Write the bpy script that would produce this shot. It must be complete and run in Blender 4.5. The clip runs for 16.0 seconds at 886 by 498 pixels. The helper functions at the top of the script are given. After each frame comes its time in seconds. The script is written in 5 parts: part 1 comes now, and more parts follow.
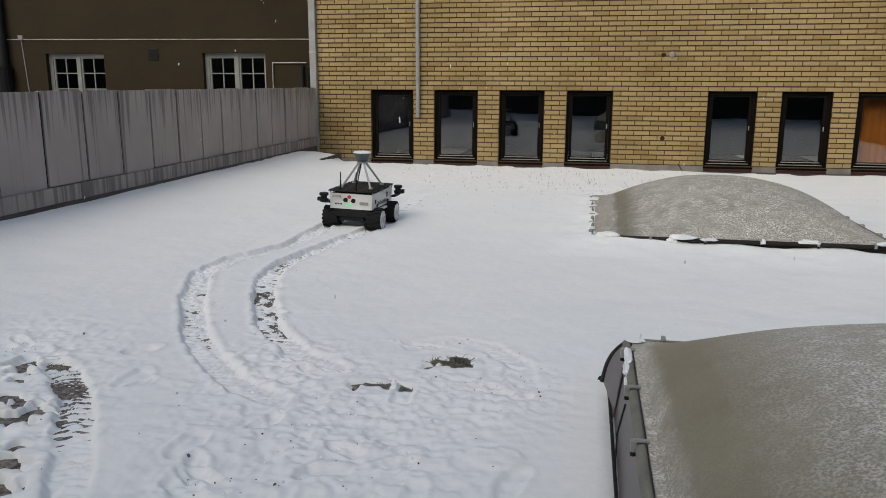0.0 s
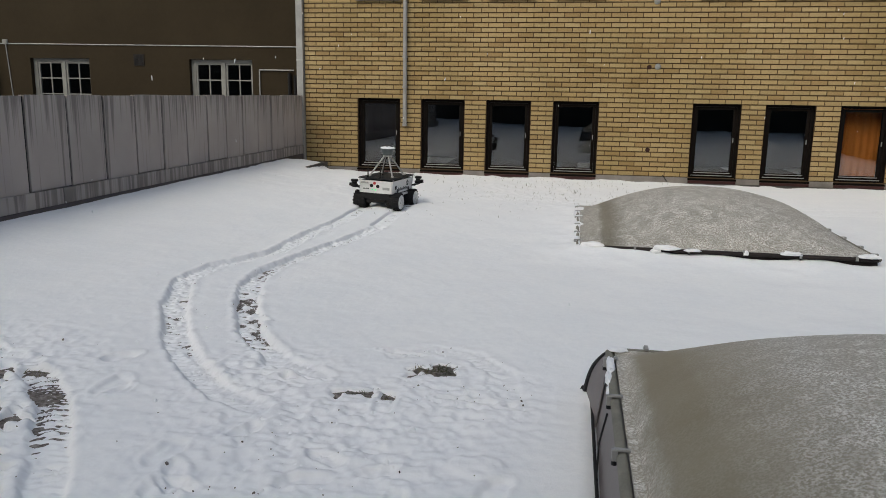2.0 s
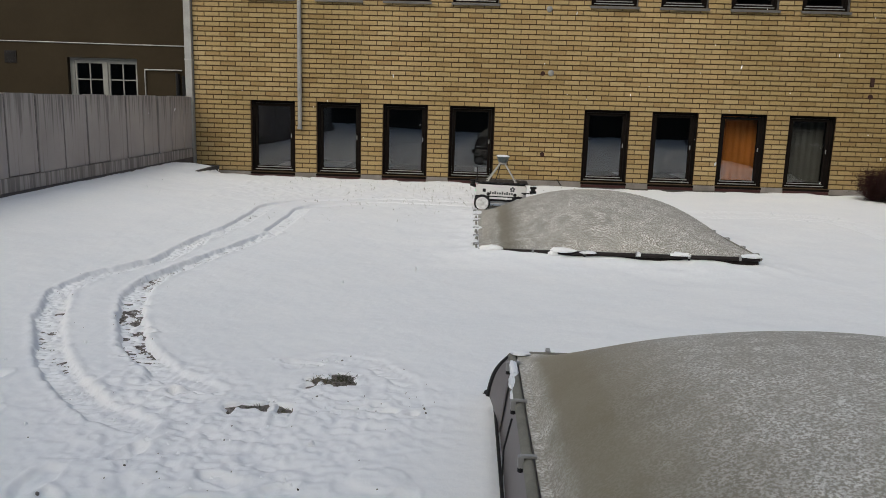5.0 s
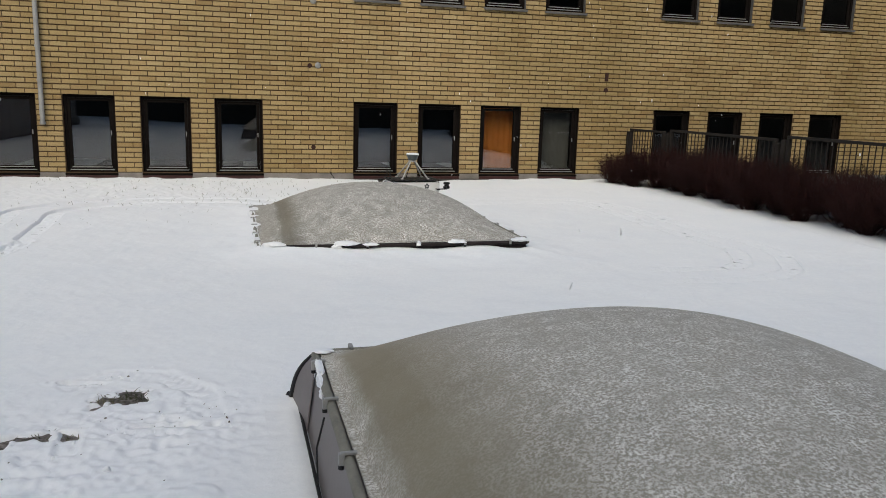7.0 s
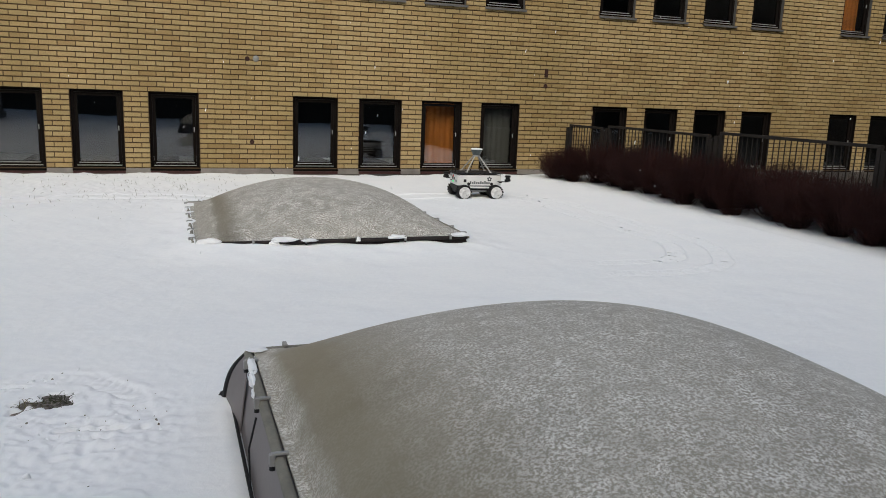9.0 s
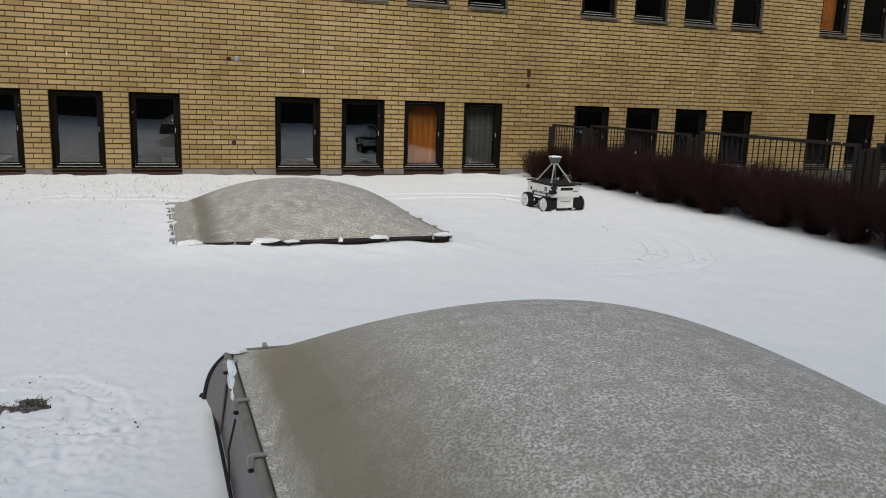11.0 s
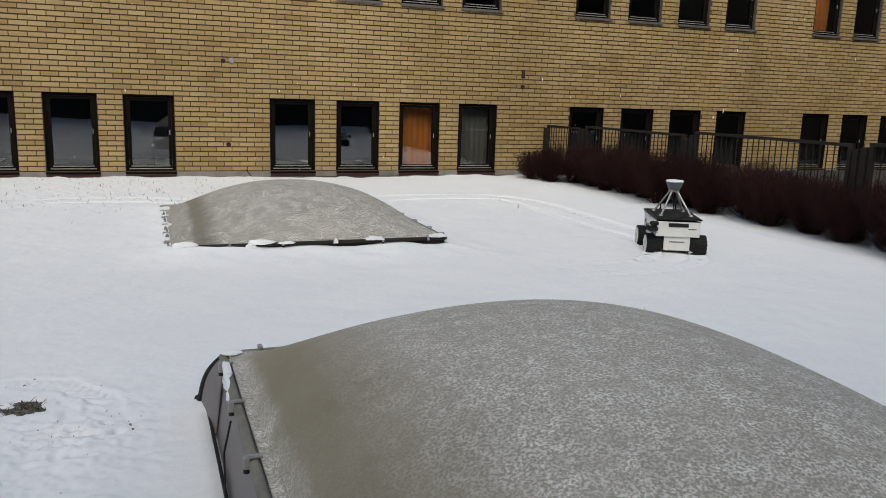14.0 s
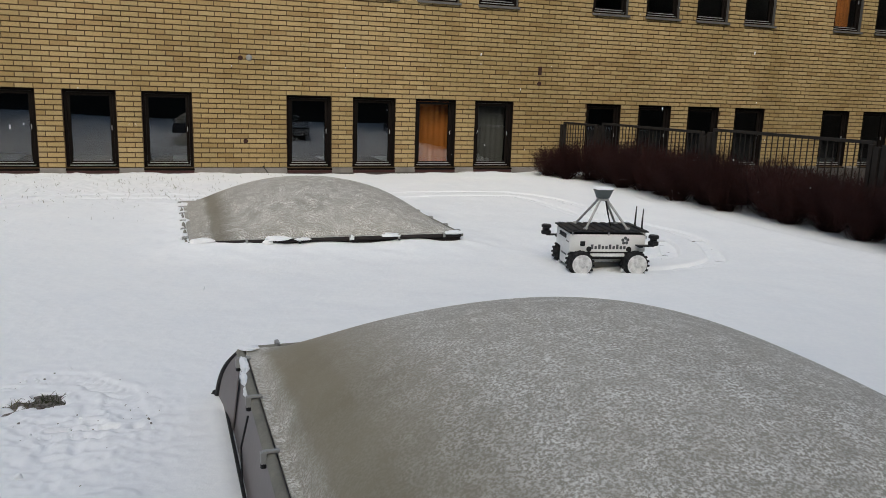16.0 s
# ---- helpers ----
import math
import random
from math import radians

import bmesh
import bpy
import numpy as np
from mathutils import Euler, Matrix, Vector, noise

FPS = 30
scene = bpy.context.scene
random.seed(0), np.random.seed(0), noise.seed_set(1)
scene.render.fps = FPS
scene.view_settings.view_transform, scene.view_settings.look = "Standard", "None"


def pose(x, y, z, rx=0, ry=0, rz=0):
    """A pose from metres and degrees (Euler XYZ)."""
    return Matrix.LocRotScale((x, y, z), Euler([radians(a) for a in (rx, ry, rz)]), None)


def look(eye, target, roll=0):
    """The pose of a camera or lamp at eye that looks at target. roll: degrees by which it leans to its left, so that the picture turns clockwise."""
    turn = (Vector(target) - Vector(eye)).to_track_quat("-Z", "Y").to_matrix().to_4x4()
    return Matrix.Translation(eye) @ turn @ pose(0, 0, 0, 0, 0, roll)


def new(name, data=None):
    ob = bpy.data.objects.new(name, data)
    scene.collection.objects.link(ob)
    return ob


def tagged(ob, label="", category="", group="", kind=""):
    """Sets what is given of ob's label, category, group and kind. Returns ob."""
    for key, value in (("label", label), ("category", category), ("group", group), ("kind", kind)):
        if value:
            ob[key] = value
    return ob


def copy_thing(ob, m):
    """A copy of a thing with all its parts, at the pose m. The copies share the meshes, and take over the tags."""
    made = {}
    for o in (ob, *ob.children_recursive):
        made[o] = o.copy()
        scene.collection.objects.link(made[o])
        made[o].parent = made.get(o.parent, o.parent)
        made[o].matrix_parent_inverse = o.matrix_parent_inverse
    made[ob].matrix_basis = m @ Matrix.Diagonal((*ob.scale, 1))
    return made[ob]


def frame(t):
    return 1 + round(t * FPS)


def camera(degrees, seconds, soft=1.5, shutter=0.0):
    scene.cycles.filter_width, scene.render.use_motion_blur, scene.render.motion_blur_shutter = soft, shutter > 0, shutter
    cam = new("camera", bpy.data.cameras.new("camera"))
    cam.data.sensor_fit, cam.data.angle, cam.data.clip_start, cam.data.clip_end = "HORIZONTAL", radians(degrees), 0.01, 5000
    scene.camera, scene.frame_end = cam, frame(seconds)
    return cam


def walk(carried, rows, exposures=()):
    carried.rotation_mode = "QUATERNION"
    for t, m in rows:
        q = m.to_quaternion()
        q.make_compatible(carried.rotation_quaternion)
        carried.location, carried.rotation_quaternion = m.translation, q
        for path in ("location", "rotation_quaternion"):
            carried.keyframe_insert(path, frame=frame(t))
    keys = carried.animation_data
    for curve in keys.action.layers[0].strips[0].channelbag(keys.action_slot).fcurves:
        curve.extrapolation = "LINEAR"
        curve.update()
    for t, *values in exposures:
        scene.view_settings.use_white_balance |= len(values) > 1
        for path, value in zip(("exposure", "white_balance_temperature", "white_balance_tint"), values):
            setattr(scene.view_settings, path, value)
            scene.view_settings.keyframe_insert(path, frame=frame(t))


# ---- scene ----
cam = camera(59.7, 16.0, soft=0.9)
PATH = [
    (0, (-1.181, 0.107, 1.634), (-1.542, 2.029, 1.215), 0.2),
    (0.5, (-1.159, 0.134, 1.619), (-1.519, 2.056, 1.202), 0.1),
    (1, (-1.153, 0.138, 1.619), (-1.507, 2.064, 1.213), 0.3),
    (1.5, (-1.16, 0.126, 1.622), (-1.503, 2.056, 1.224), 0.5),
    (2, (-1.169, 0.115, 1.626), (-1.496, 2.048, 1.231), 0.9),
    (2.5, (-1.177, 0.107, 1.628), (-1.473, 2.045, 1.23), 1.2),
    (3, (-1.181, 0.101, 1.633), (-1.426, 2.046, 1.235), 1.5),
    (5.3, (-1.193, 0.231, 1.598), (-1.17, 2.196, 1.223), 1.7),
    (5.5, (-1.224, 0.22, 1.618), (-1.12, 2.181, 1.242), 1.8),
    (6, (-1.278, 0.228, 1.627), (-0.983, 2.169, 1.245), 1.7),
    (6.5, (-1.321, 0.211, 1.634), (-0.904, 2.128, 1.246), 1.5),
    (7, (-1.325, 0.209, 1.633), (-0.807, 2.102, 1.25), 1.7),
    (7.5, (-1.315, 0.21, 1.636), (-0.753, 2.091, 1.256), 2.1),
    (8, (-1.294, 0.209, 1.64), (-0.683, 2.074, 1.255), 2.1),
    (8.5, (-1.284, 0.231, 1.627), (-0.644, 2.086, 1.236), 2.2),
    (9, (-1.277, 0.221, 1.629), (-0.621, 2.07, 1.239), 2.1),
    (9.5, (-1.269, 0.21, 1.634), (-0.595, 2.052, 1.246), 2.3),
    (12, (-1.253, 0.206, 1.63), (-0.552, 2.037, 1.24), 1.8),
    (12.5, (-1.254, 0.199, 1.633), (-0.549, 2.029, 1.242), 1.8),
    (13, (-1.254, 0.205, 1.628), (-0.548, 2.034, 1.236), 1.8),
    (13.5, (-1.254, 0.206, 1.627), (-0.549, 2.037, 1.24), 1.9),
    (14, (-1.255, 0.204, 1.628), (-0.551, 2.036, 1.243), 1.8),
    (14.5, (-1.252, 0.199, 1.631), (-0.55, 2.033, 1.25), 1.8),
    (15, (-1.251, 0.204, 1.63), (-0.556, 2.04, 1.247), 1.7),
    (15.5, (-1.254, 0.208, 1.629), (-0.57, 2.047, 1.239), 1.7),
    (16, (-1.259, 0.207, 1.627), (-0.593, 2.051, 1.233), 1.8),
]
EXPOSURES = [(0.0, -0.07, 6230, 3), (5.5, -0.08, 6230, 3), (7.2, 0.05, 6140, 3), (16.0, 0.05, 6140, 3)]
walk(cam, [(t, look(eye, goal, roll)) for t, eye, goal, roll in PATH], EXPOSURES)

# ---- daylight: an overcast sky ----
world = bpy.data.worlds.new("overcast")
world.use_nodes = True
scene.world = world
wn = world.node_tree
sky = wn.nodes.new("ShaderNodeTexSky")
sky.sky_type, sky.sun_disc = "NISHITA", False
sky.sun_elevation, sky.sun_rotation = radians(41.5), radians(205)
sky.air_density, sky.dust_density, sky.ozone_density = 1.0, 6.0, 1.0
wn.links.new(sky.outputs[0], wn.nodes["Background"].inputs[0])
wn.nodes["Background"].inputs[1].default_value = 0.135
sun_data = bpy.data.lights.new("sun", "SUN")
sun_data.energy, sun_data.angle, sun_data.color = 0.35, radians(60), (1.0, 0.97, 0.94)
sun = new("sun", sun_data)
sun.matrix_world = look((-4, -12, 20), (-0.2, -4.0, 0))


# ---- materials ----
def material(name, colour, rough=0.7, metal=0.0):
    m = bpy.data.materials.new(name)
    m.use_nodes = True
    b = m.node_tree.nodes["Principled BSDF"]
    b.inputs["Base Color"].default_value = (*colour, 1)
    b.inputs["Roughness"].default_value = rough
    b.inputs["Metallic"].default_value = metal
    return m


def add(m, kind, **values):
    n = m.node_tree.nodes.new("ShaderNode" + kind)
    for k, v in values.items():
        n.inputs[k.replace("_", " ")].default_value = v
    return n


def ramp(m, source, stops):
    n = m.node_tree.nodes.new("ShaderNodeValToRGB")
    while len(n.color_ramp.elements) < len(stops):
        n.color_ramp.elements.new(0.5)
    for e, (p, c) in zip(n.color_ramp.elements, stops):
        e.position, e.color = p, (*c, 1)
    m.node_tree.links.new(source, n.inputs[0])
    return n


def wire(m, a, b):
    m.node_tree.links.new(a, b)


def base(m):
    return m.node_tree.nodes["Principled BSDF"]


def mix(m, factor, a, b, blend="MIX"):
    n = m.node_tree.nodes.new("ShaderNodeMix")
    n.data_type, n.blend_type = "RGBA", blend
    for source, slot in ((factor, 0), (a, 6), (b, 7)):
        if isinstance(source, (int, float)):
            n.inputs[slot].default_value = source
        elif isinstance(source, tuple):
            n.inputs[slot].default_value = (*source, 1)
        else:
            wire(m, source, n.inputs[slot])
    return n.outputs[2]


def grain(m, scale, detail=5.0, stretch=(1, 1, 1), rough=0.55):
    """A noise over the thing's own space, in metres."""
    co = m.node_tree.nodes.new("ShaderNodeTexCoord")
    mp = m.node_tree.nodes.new("ShaderNodeMapping")
    mp.inputs["Scale"].default_value = stretch
    wire(m, co.outputs["Object"], mp.inputs[0])
    n = add(m, "TexNoise", Scale=scale, Detail=detail, Roughness=rough)
    wire(m, mp.outputs[0], n.inputs["Vector"])
    return n.outputs[0]


def bump(m, height, strength, distance=0.01):
    n = add(m, "Bump", Strength=strength, Distance=distance)
    wire(m, height, n.inputs["Height"])
    wire(m, n.outputs[0], base(m).inputs["Normal"])


def rough_paint(name, colour, rough=0.6, metal=0.0, vary=0.25, scale=6.0, relief=0.2):
    """Paint or metal with soft stains and a fine relief."""
    m = material(name, colour, rough, metal)
    big, fine = grain(m, scale), grain(m, scale * 14)
    dark = tuple(c * (1 - vary) for c in colour)
    light = tuple(min(1, c * (1 + vary * 0.5)) for c in colour)
    r = ramp(m, big, [(0.3, dark), (0.7, light)])
    wire(m, mix(m, 0.25, r.outputs[0], ramp(m, fine, [(0.3, dark), (0.7, light)]).outputs[0]), base(m).inputs["Base Color"])
    bump(m, fine, relief, 0.004)
    return m


def snow_material():
    m = material("snow", (0.86, 0.87, 0.88), 0.75)
    big, mid, fine = grain(m, 1.3), grain(m, 22), grain(m, 160, 3)
    c = ramp(m, big, [(0.3, (0.83, 0.845, 0.865)), (0.7, (0.88, 0.885, 0.89))])
    wire(m, mix(m, 0.3, c.outputs[0], ramp(m, mid, [(0.35, (0.80, 0.815, 0.84)), (0.65, (0.89, 0.895, 0.90))]).outputs[0]), base(m).inputs["Base Color"])
    s = m.node_tree.nodes.new("ShaderNodeMath")
    s.operation = "MULTIPLY_ADD"
    wire(m, fine, s.inputs[0])
    s.inputs[1].default_value = 0.4
    wire(m, mid, s.inputs[2])
    bump(m, s.outputs[0], 0.35, 0.012)
    return m


def soil_material():
    m = material("soil", (0.08, 0.06, 0.04), 0.9)
    r = ramp(m, grain(m, 38, 8), [(0.3, (0.05, 0.042, 0.037)), (0.46, (0.15, 0.13, 0.118)), (0.68, (0.31, 0.285, 0.265))])
    wire(m, r.outputs[0], base(m).inputs["Base Color"])
    bump(m, grain(m, 90, 6), 0.9, 0.02)
    return m


def brick_material(name, single):
    """Yellow brick; each brick has a tone of its own."""
    m = material(name, (0.5, 0.36, 0.15), 0.85)
    if single:
        tone = m.node_tree.nodes.new("ShaderNodeObjectInfo").outputs["Random"]
    else:
        tone = m.node_tree.nodes.new("ShaderNodeNewGeometry").outputs["Random Per Island"]
    t = ramp(m, tone, [(0.0, (0.325, 0.228, 0.105)), (0.25, (0.39, 0.286, 0.138)), (0.5, (0.42, 0.312, 0.153)), (0.8, (0.38, 0.286, 0.143)), (1.0, (0.445, 0.341, 0.178))])
    geo = m.node_tree.nodes.new("ShaderNodeNewGeometry")
    def noise_at(scale, detail, stretch=(1, 1, 1)):
        mp = m.node_tree.nodes.new("ShaderNodeMapping")
        mp.inputs["Scale"].default_value = stretch
        wire(m, geo.outputs["Position"], mp.inputs[0])
        n = add(m, "TexNoise", Scale=scale, Detail=detail)
        wire(m, mp.outputs[0], n.inputs["Vector"])
        return n.outputs[0]
    stain = ramp(m, noise_at(0.55, 4, (1, 1, 0.6)), [(0.32, (0.78, 0.78, 0.71)), (0.6, (1.0, 1.0, 1.0))])
    speck = ramp(m, noise_at(70, 4), [(0.32, (0.62, 0.58, 0.52)), (0.55, (1.0, 1.0, 1.0))])
    c = mix(m, 1.0, t.outputs[0], stain.outputs[0], "MULTIPLY")
    c = mix(m, 0.55, c, speck.outputs[0], "MULTIPLY")
    wire(m, c, base(m).inputs["Base Color"])
    bump(m, noise_at(120, 4), 0.4, 0.004)
    return m


def streaked(name, colour, scale=1.0, top=1.5):
    """Concrete with rain streaks that run down from its top."""
    m = material(name, colour, 0.9)
    geo = m.node_tree.nodes.new("ShaderNodeNewGeometry")
    def noise_at(scale, detail, stretch):
        mp = m.node_tree.nodes.new("ShaderNodeMapping")
        mp.inputs["Scale"].default_value = stretch
        wire(m, geo.outputs["Position"], mp.inputs[0])
        n = add(m, "TexNoise", Scale=scale, Detail=detail)
        wire(m, mp.outputs[0], n.inputs["Vector"])
        return n.outputs[0]
    dark = tuple(c * 0.55 for c in colour)
    xyz = m.node_tree.nodes.new("ShaderNodeSeparateXYZ")
    wire(m, geo.outputs["Position"], xyz.inputs[0])
    run = m.node_tree.nodes.new("ShaderNodeMapRange")
    run.inputs["From Min"].default_value, run.inputs["From Max"].default_value = top - 0.62, top
    run.inputs["To Min"].default_value, run.inputs["To Max"].default_value = 0.10, -0.09
    wire(m, xyz.outputs[2], run.inputs["Value"])
    lift = m.node_tree.nodes.new("ShaderNodeMath")
    lift.operation = "ADD"
    wire(m, noise_at(scale, 4, (26, 26, 0.5)), lift.inputs[0])
    wire(m, run.outputs[0], lift.inputs[1])
    s = ramp(m, lift.outputs[0], [(0.36, dark), (0.50, colour)])
    b = ramp(m, noise_at(1.2, 4, (1, 1, 1)), [(0.3, (0.82, 0.82, 0.82)), (0.7, (1.0, 1.0, 1.0))])
    wire(m, mix(m, 1.0, s.outputs[0], b.outputs[0], "MULTIPLY"), base(m).inputs["Base Color"])
    bump(m, noise_at(60, 5, (1, 1, 1)), 0.35, 0.006)
    return m


def glass_material(name, gloss, tint=(0.75, 0.78, 0.8)):
    m = bpy.data.materials.new(name)
    m.use_nodes = True
    nt = m.node_tree
    nt.nodes.remove(nt.nodes["Principled BSDF"])
    clear, shiny, both = nt.nodes.new("ShaderNodeBsdfTransparent"), nt.nodes.new("ShaderNodeBsdfGlossy"), nt.nodes.new("ShaderNodeMixShader")
    clear.inputs[0].default_value = (*tint, 1)
    shiny.inputs["Roughness"].default_value = 0.015
    both.inputs[0].default_value = gloss
    nt.links.new(clear.outputs[0], both.inputs[1])
    nt.links.new(shiny.outputs[0], both.inputs[2])
    nt.links.new(both.outputs[0], nt.nodes["Material Output"].inputs[0])
    return m


def acrylic_material(name="weathered_acrylic", bare=1.0, size=1.0, depth=1.0, low=0.10, frost=0.17, corner=None):
    """Weathered acrylic with frozen snow grains: a frosted rim, a bare brown band beside it, then grains all over."""
    m = material(name, (0.35, 0.32, 0.26), 0.45)
    film = ramp(m, grain(m, 1.6, 3), [(0.3, (0.198 * depth, 0.170 * depth, 0.113 * depth)), (0.7, (0.265 * depth, 0.236 * depth, 0.172 * depth))])
    grains = ramp(m, grain(m, 105 * size, 5, (1, 1, 1), 0.68), [(0.44, (0, 0, 0)), (0.58, (1, 1, 1))])
    soft = ramp(m, grain(m, 11 * size, 6, (1, 1, 1), 0.7), [(0.38, (0.40, 0.40, 0.40)), (0.60, (1, 1, 1))])
    geo = m.node_tree.nodes.new("ShaderNodeNewGeometry")
    xyz = m.node_tree.nodes.new("ShaderNodeSeparateXYZ")
    wire(m, geo.outputs["Position"], xyz.inputs[0])
    wob = m.node_tree.nodes.new("ShaderNodeMath")
    wob.operation = "MULTIPLY_ADD"
    wire(m, grain(m, 3.0, 6, (1, 1, 1), 0.7), wob.inputs[0])
    wob.inputs[1].default_value = 0.16
    wire(m, xyz.outputs[0], wob.inputs[2])
    run = m.node_tree.nodes.new("ShaderNodeMapRange")
    run.inputs["From Min"].default_value, run.inputs["From Max"].default_value = -0.875, 1.9
    wire(m, wob.outputs[0], run.inputs["Value"])
    where = ramp(m, run.outputs[0], [(0.0, (0.75, 0.75, 0.75)), (0.024, (0.85, 0.85, 0.85)), (0.042, (low, low, low)), (0.05 + 0.04 * bare, (low, low, low)), (0.06 + 0.17 * bare, (0.9, 0.9, 0.9)), (1.0, (1, 1, 1))])
    where = where.outputs[0]
    if corner:
        # frost lies thicker in the farther corner
        low_x = m.node_tree.nodes.new("ShaderNodeMath")
        low_x.operation = "SUBTRACT"
        wire(m, xyz.outputs[1], low_x.inputs[0])
        wire(m, wob.outputs[0], low_x.inputs[1])
        near_it = m.node_tree.nodes.new("ShaderNodeMapRange")
        near_it.inputs["From Min"].default_value, near_it.inputs["From Max"].default_value = corner - 0.42, corner - 0.16
        near_it.inputs["To Max"].default_value = 0.95
        wire(m, low_x.outputs[0], near_it.inputs["Value"])
        where = mix(m, 1.0, where, near_it.outputs[0], "LIGHTEN")
    k = mix(m, 1.0, mix(m, 1.0, grains.outputs[0], soft.outputs[0], "MULTIPLY"), where, "MULTIPLY")
    veil = mix(m, frost, k, where)
    wire(m, mix(m, veil, film.outputs[0], (0.90, 0.885, 0.845)), base(m).inputs["Base Color"])
    wire(m, ramp(m, k, [(0.0, (0.45, 0.45, 0.45)), (0.6, (0.9, 0.9, 0.9))]).outputs[0], base(m).inputs["Roughness"])
    bump(m, k, 0.5, 0.005)
    return m


SNOW, SOIL = snow_material(), soil_material()
BRICK, BRICKS = brick_material("yellow_brick", True), brick_material("yellow_bricks", False)
MORTAR = rough_paint("mortar", (0.10, 0.066, 0.036), 0.95, 0, 0.3, 2.0, 0.4)
PLINTH = rough_paint("plinth_concrete", (0.24, 0.22, 0.20), 0.9, 0, 0.35, 3.0, 0.4)
FRAME = rough_paint("black_brown_frame", (0.009, 0.007, 0.006), 0.75, 0, 0.3, 5.0, 0.15)
GLASS = glass_material("window_glass", 0.105)
ALU = rough_paint("dull_aluminium", (0.42, 0.42, 0.41), 0.45, 0.6, 0.25, 8.0, 0.15)
SILL = rough_paint("weathered_sill_metal", (0.13, 0.125, 0.118), 0.5, 0.3, 0.3, 5.0, 0.2)
ZINC = rough_paint("grey_zinc", (0.36, 0.36, 0.35), 0.55, 0.3, 0.25, 4.0, 0.2)
RED = rough_paint("dark_red_paint", (0.05, 0.014, 0.012), 0.7, 0, 0.4, 4.0, 0.3)
DARK_SLAB = rough_paint("wet_dark_slab", (0.045, 0.04, 0.037), 0.6, 0, 0.4, 3.0, 0.4)
PANEL = streaked("fence_concrete", (0.43, 0.385, 0.355), 1.0, 1.54)
BLOCK = streaked("plinth_block_concrete", (0.43, 0.385, 0.35), 0.6, 0.51)
WET = rough_paint("wet_concrete", (0.12, 0.10, 0.095), 0.7, 0, 0.3, 3.0, 0.4)
PLASTER = rough_paint("brown_plaster", (0.038, 0.029, 0.017), 0.95, 0, 0.22, 0.7, 0.5)
WHITE = rough_paint("white_window_paint", (0.24, 0.24, 0.225), 0.55, 0, 0.15, 6.0, 0.15)
# dark colour stands in for the dimness of unlit rooms
ROOM = rough_paint("painted_room_dimness", (0.07, 0.066, 0.06), 0.9, 0, 0.2, 1.0, 0.1)
ORANGE = rough_paint("orange_room_light", (0.62, 0.20, 0.03), 0.9, 0, 0.3, 3.0, 0.3)
BLIND = rough_paint("grey_blind", (0.16, 0.15, 0.125), 0.85, 0, 0.2, 3.0, 0.2)
ACRYLIC = acrylic_material(corner=3.93 + 0.935)
FROSTED = acrylic_material("frosted_acrylic", 0.42, 0.75, 0.62, 0.22, 0.12)
CURB = rough_paint("dark_bitumen_curb", (0.028, 0.023, 0.022), 0.65, 0, 0.4, 5.0, 0.5)
CLAD = rough_paint("mauve_grey_cladding", (0.20, 0.18, 0.18), 0.55, 0.1, 0.18, 2.0, 0.15)
MOSSY = rough_paint("mossy_tube", (0.21, 0.20, 0.165), 0.7, 0, 0.35, 9.0, 0.4)
BLACK = rough_paint("black_plastic", (0.016, 0.016, 0.017), 0.5, 0, 0.3, 12.0, 0.2)
RUBBER = rough_paint("black_rubber", (0.02, 0.02, 0.021), 0.8, 0, 0.3, 14.0, 0.5)
CAKED = rough_paint("snow_caked_hub", (0.66, 0.66, 0.66), 0.8, 0, 0.45, 24.0, 0.6)
PAINT = rough_paint("white_panel_paint", (0.72, 0.72, 0.71), 0.4, 0, 0.12, 7.0, 0.1)
PRINT = rough_paint("dark_grey_print", (0.07, 0.075, 0.08), 0.6, 0, 0.2, 9.0, 0.1)
DECK = rough_paint("dark_deck", (0.03, 0.031, 0.033), 0.5, 0.2, 0.3, 10.0, 0.2)
BOWL = rough_paint("grey_green_plastic", (0.10, 0.12, 0.12), 0.5, 0, 0.25, 10.0, 0.15)
STEEL = rough_paint("dark_grey_steel", (0.024, 0.021, 0.019), 0.7, 0, 0.3, 6.0, 0.25)
TWIG = rough_paint("red_brown_twig", (0.027, 0.0088, 0.0078), 0.8, 0, 0.4, 3.0, 0.3)
RUST = rough_paint("rust_brown", (0.04, 0.015, 0.010), 0.9, 0, 0.4, 20.0, 0.4)
GRASS = rough_paint("dry_grass", (0.12, 0.105, 0.045), 0.9, 0, 0.5, 12.0, 0.3)
MOSS = rough_paint("dull_green_grass", (0.045, 0.05, 0.022), 0.9, 0, 0.5, 12.0, 0.3)
BACK = rough_paint("dark_facade", (0.055, 0.048, 0.042), 0.9, 0, 0.3, 0.6, 0.3)


def glowing(name, colour, strength):
    m = material(name, colour, 0.4)
    base(m).inputs["Emission Color"].default_value = (*colour, 1)
    base(m).inputs["Emission Strength"].default_value = strength
    return m


GREEN_LED = glowing("green_led", (0.05, 0.8, 0.25), 0.6)
RED_BUTTON = material("red_button", (0.45, 0.03, 0.03), 0.4)


for m in (FRAME, BLACK, RUBBER, DECK, CURB, STEEL, TWIG, PLASTER, BRICK, BRICKS, MORTAR, BACK, SOIL):
    base(m).inputs["Specular IOR Level"].default_value = 0.18

base(FRAME).inputs["Specular IOR Level"].default_value = 0.06


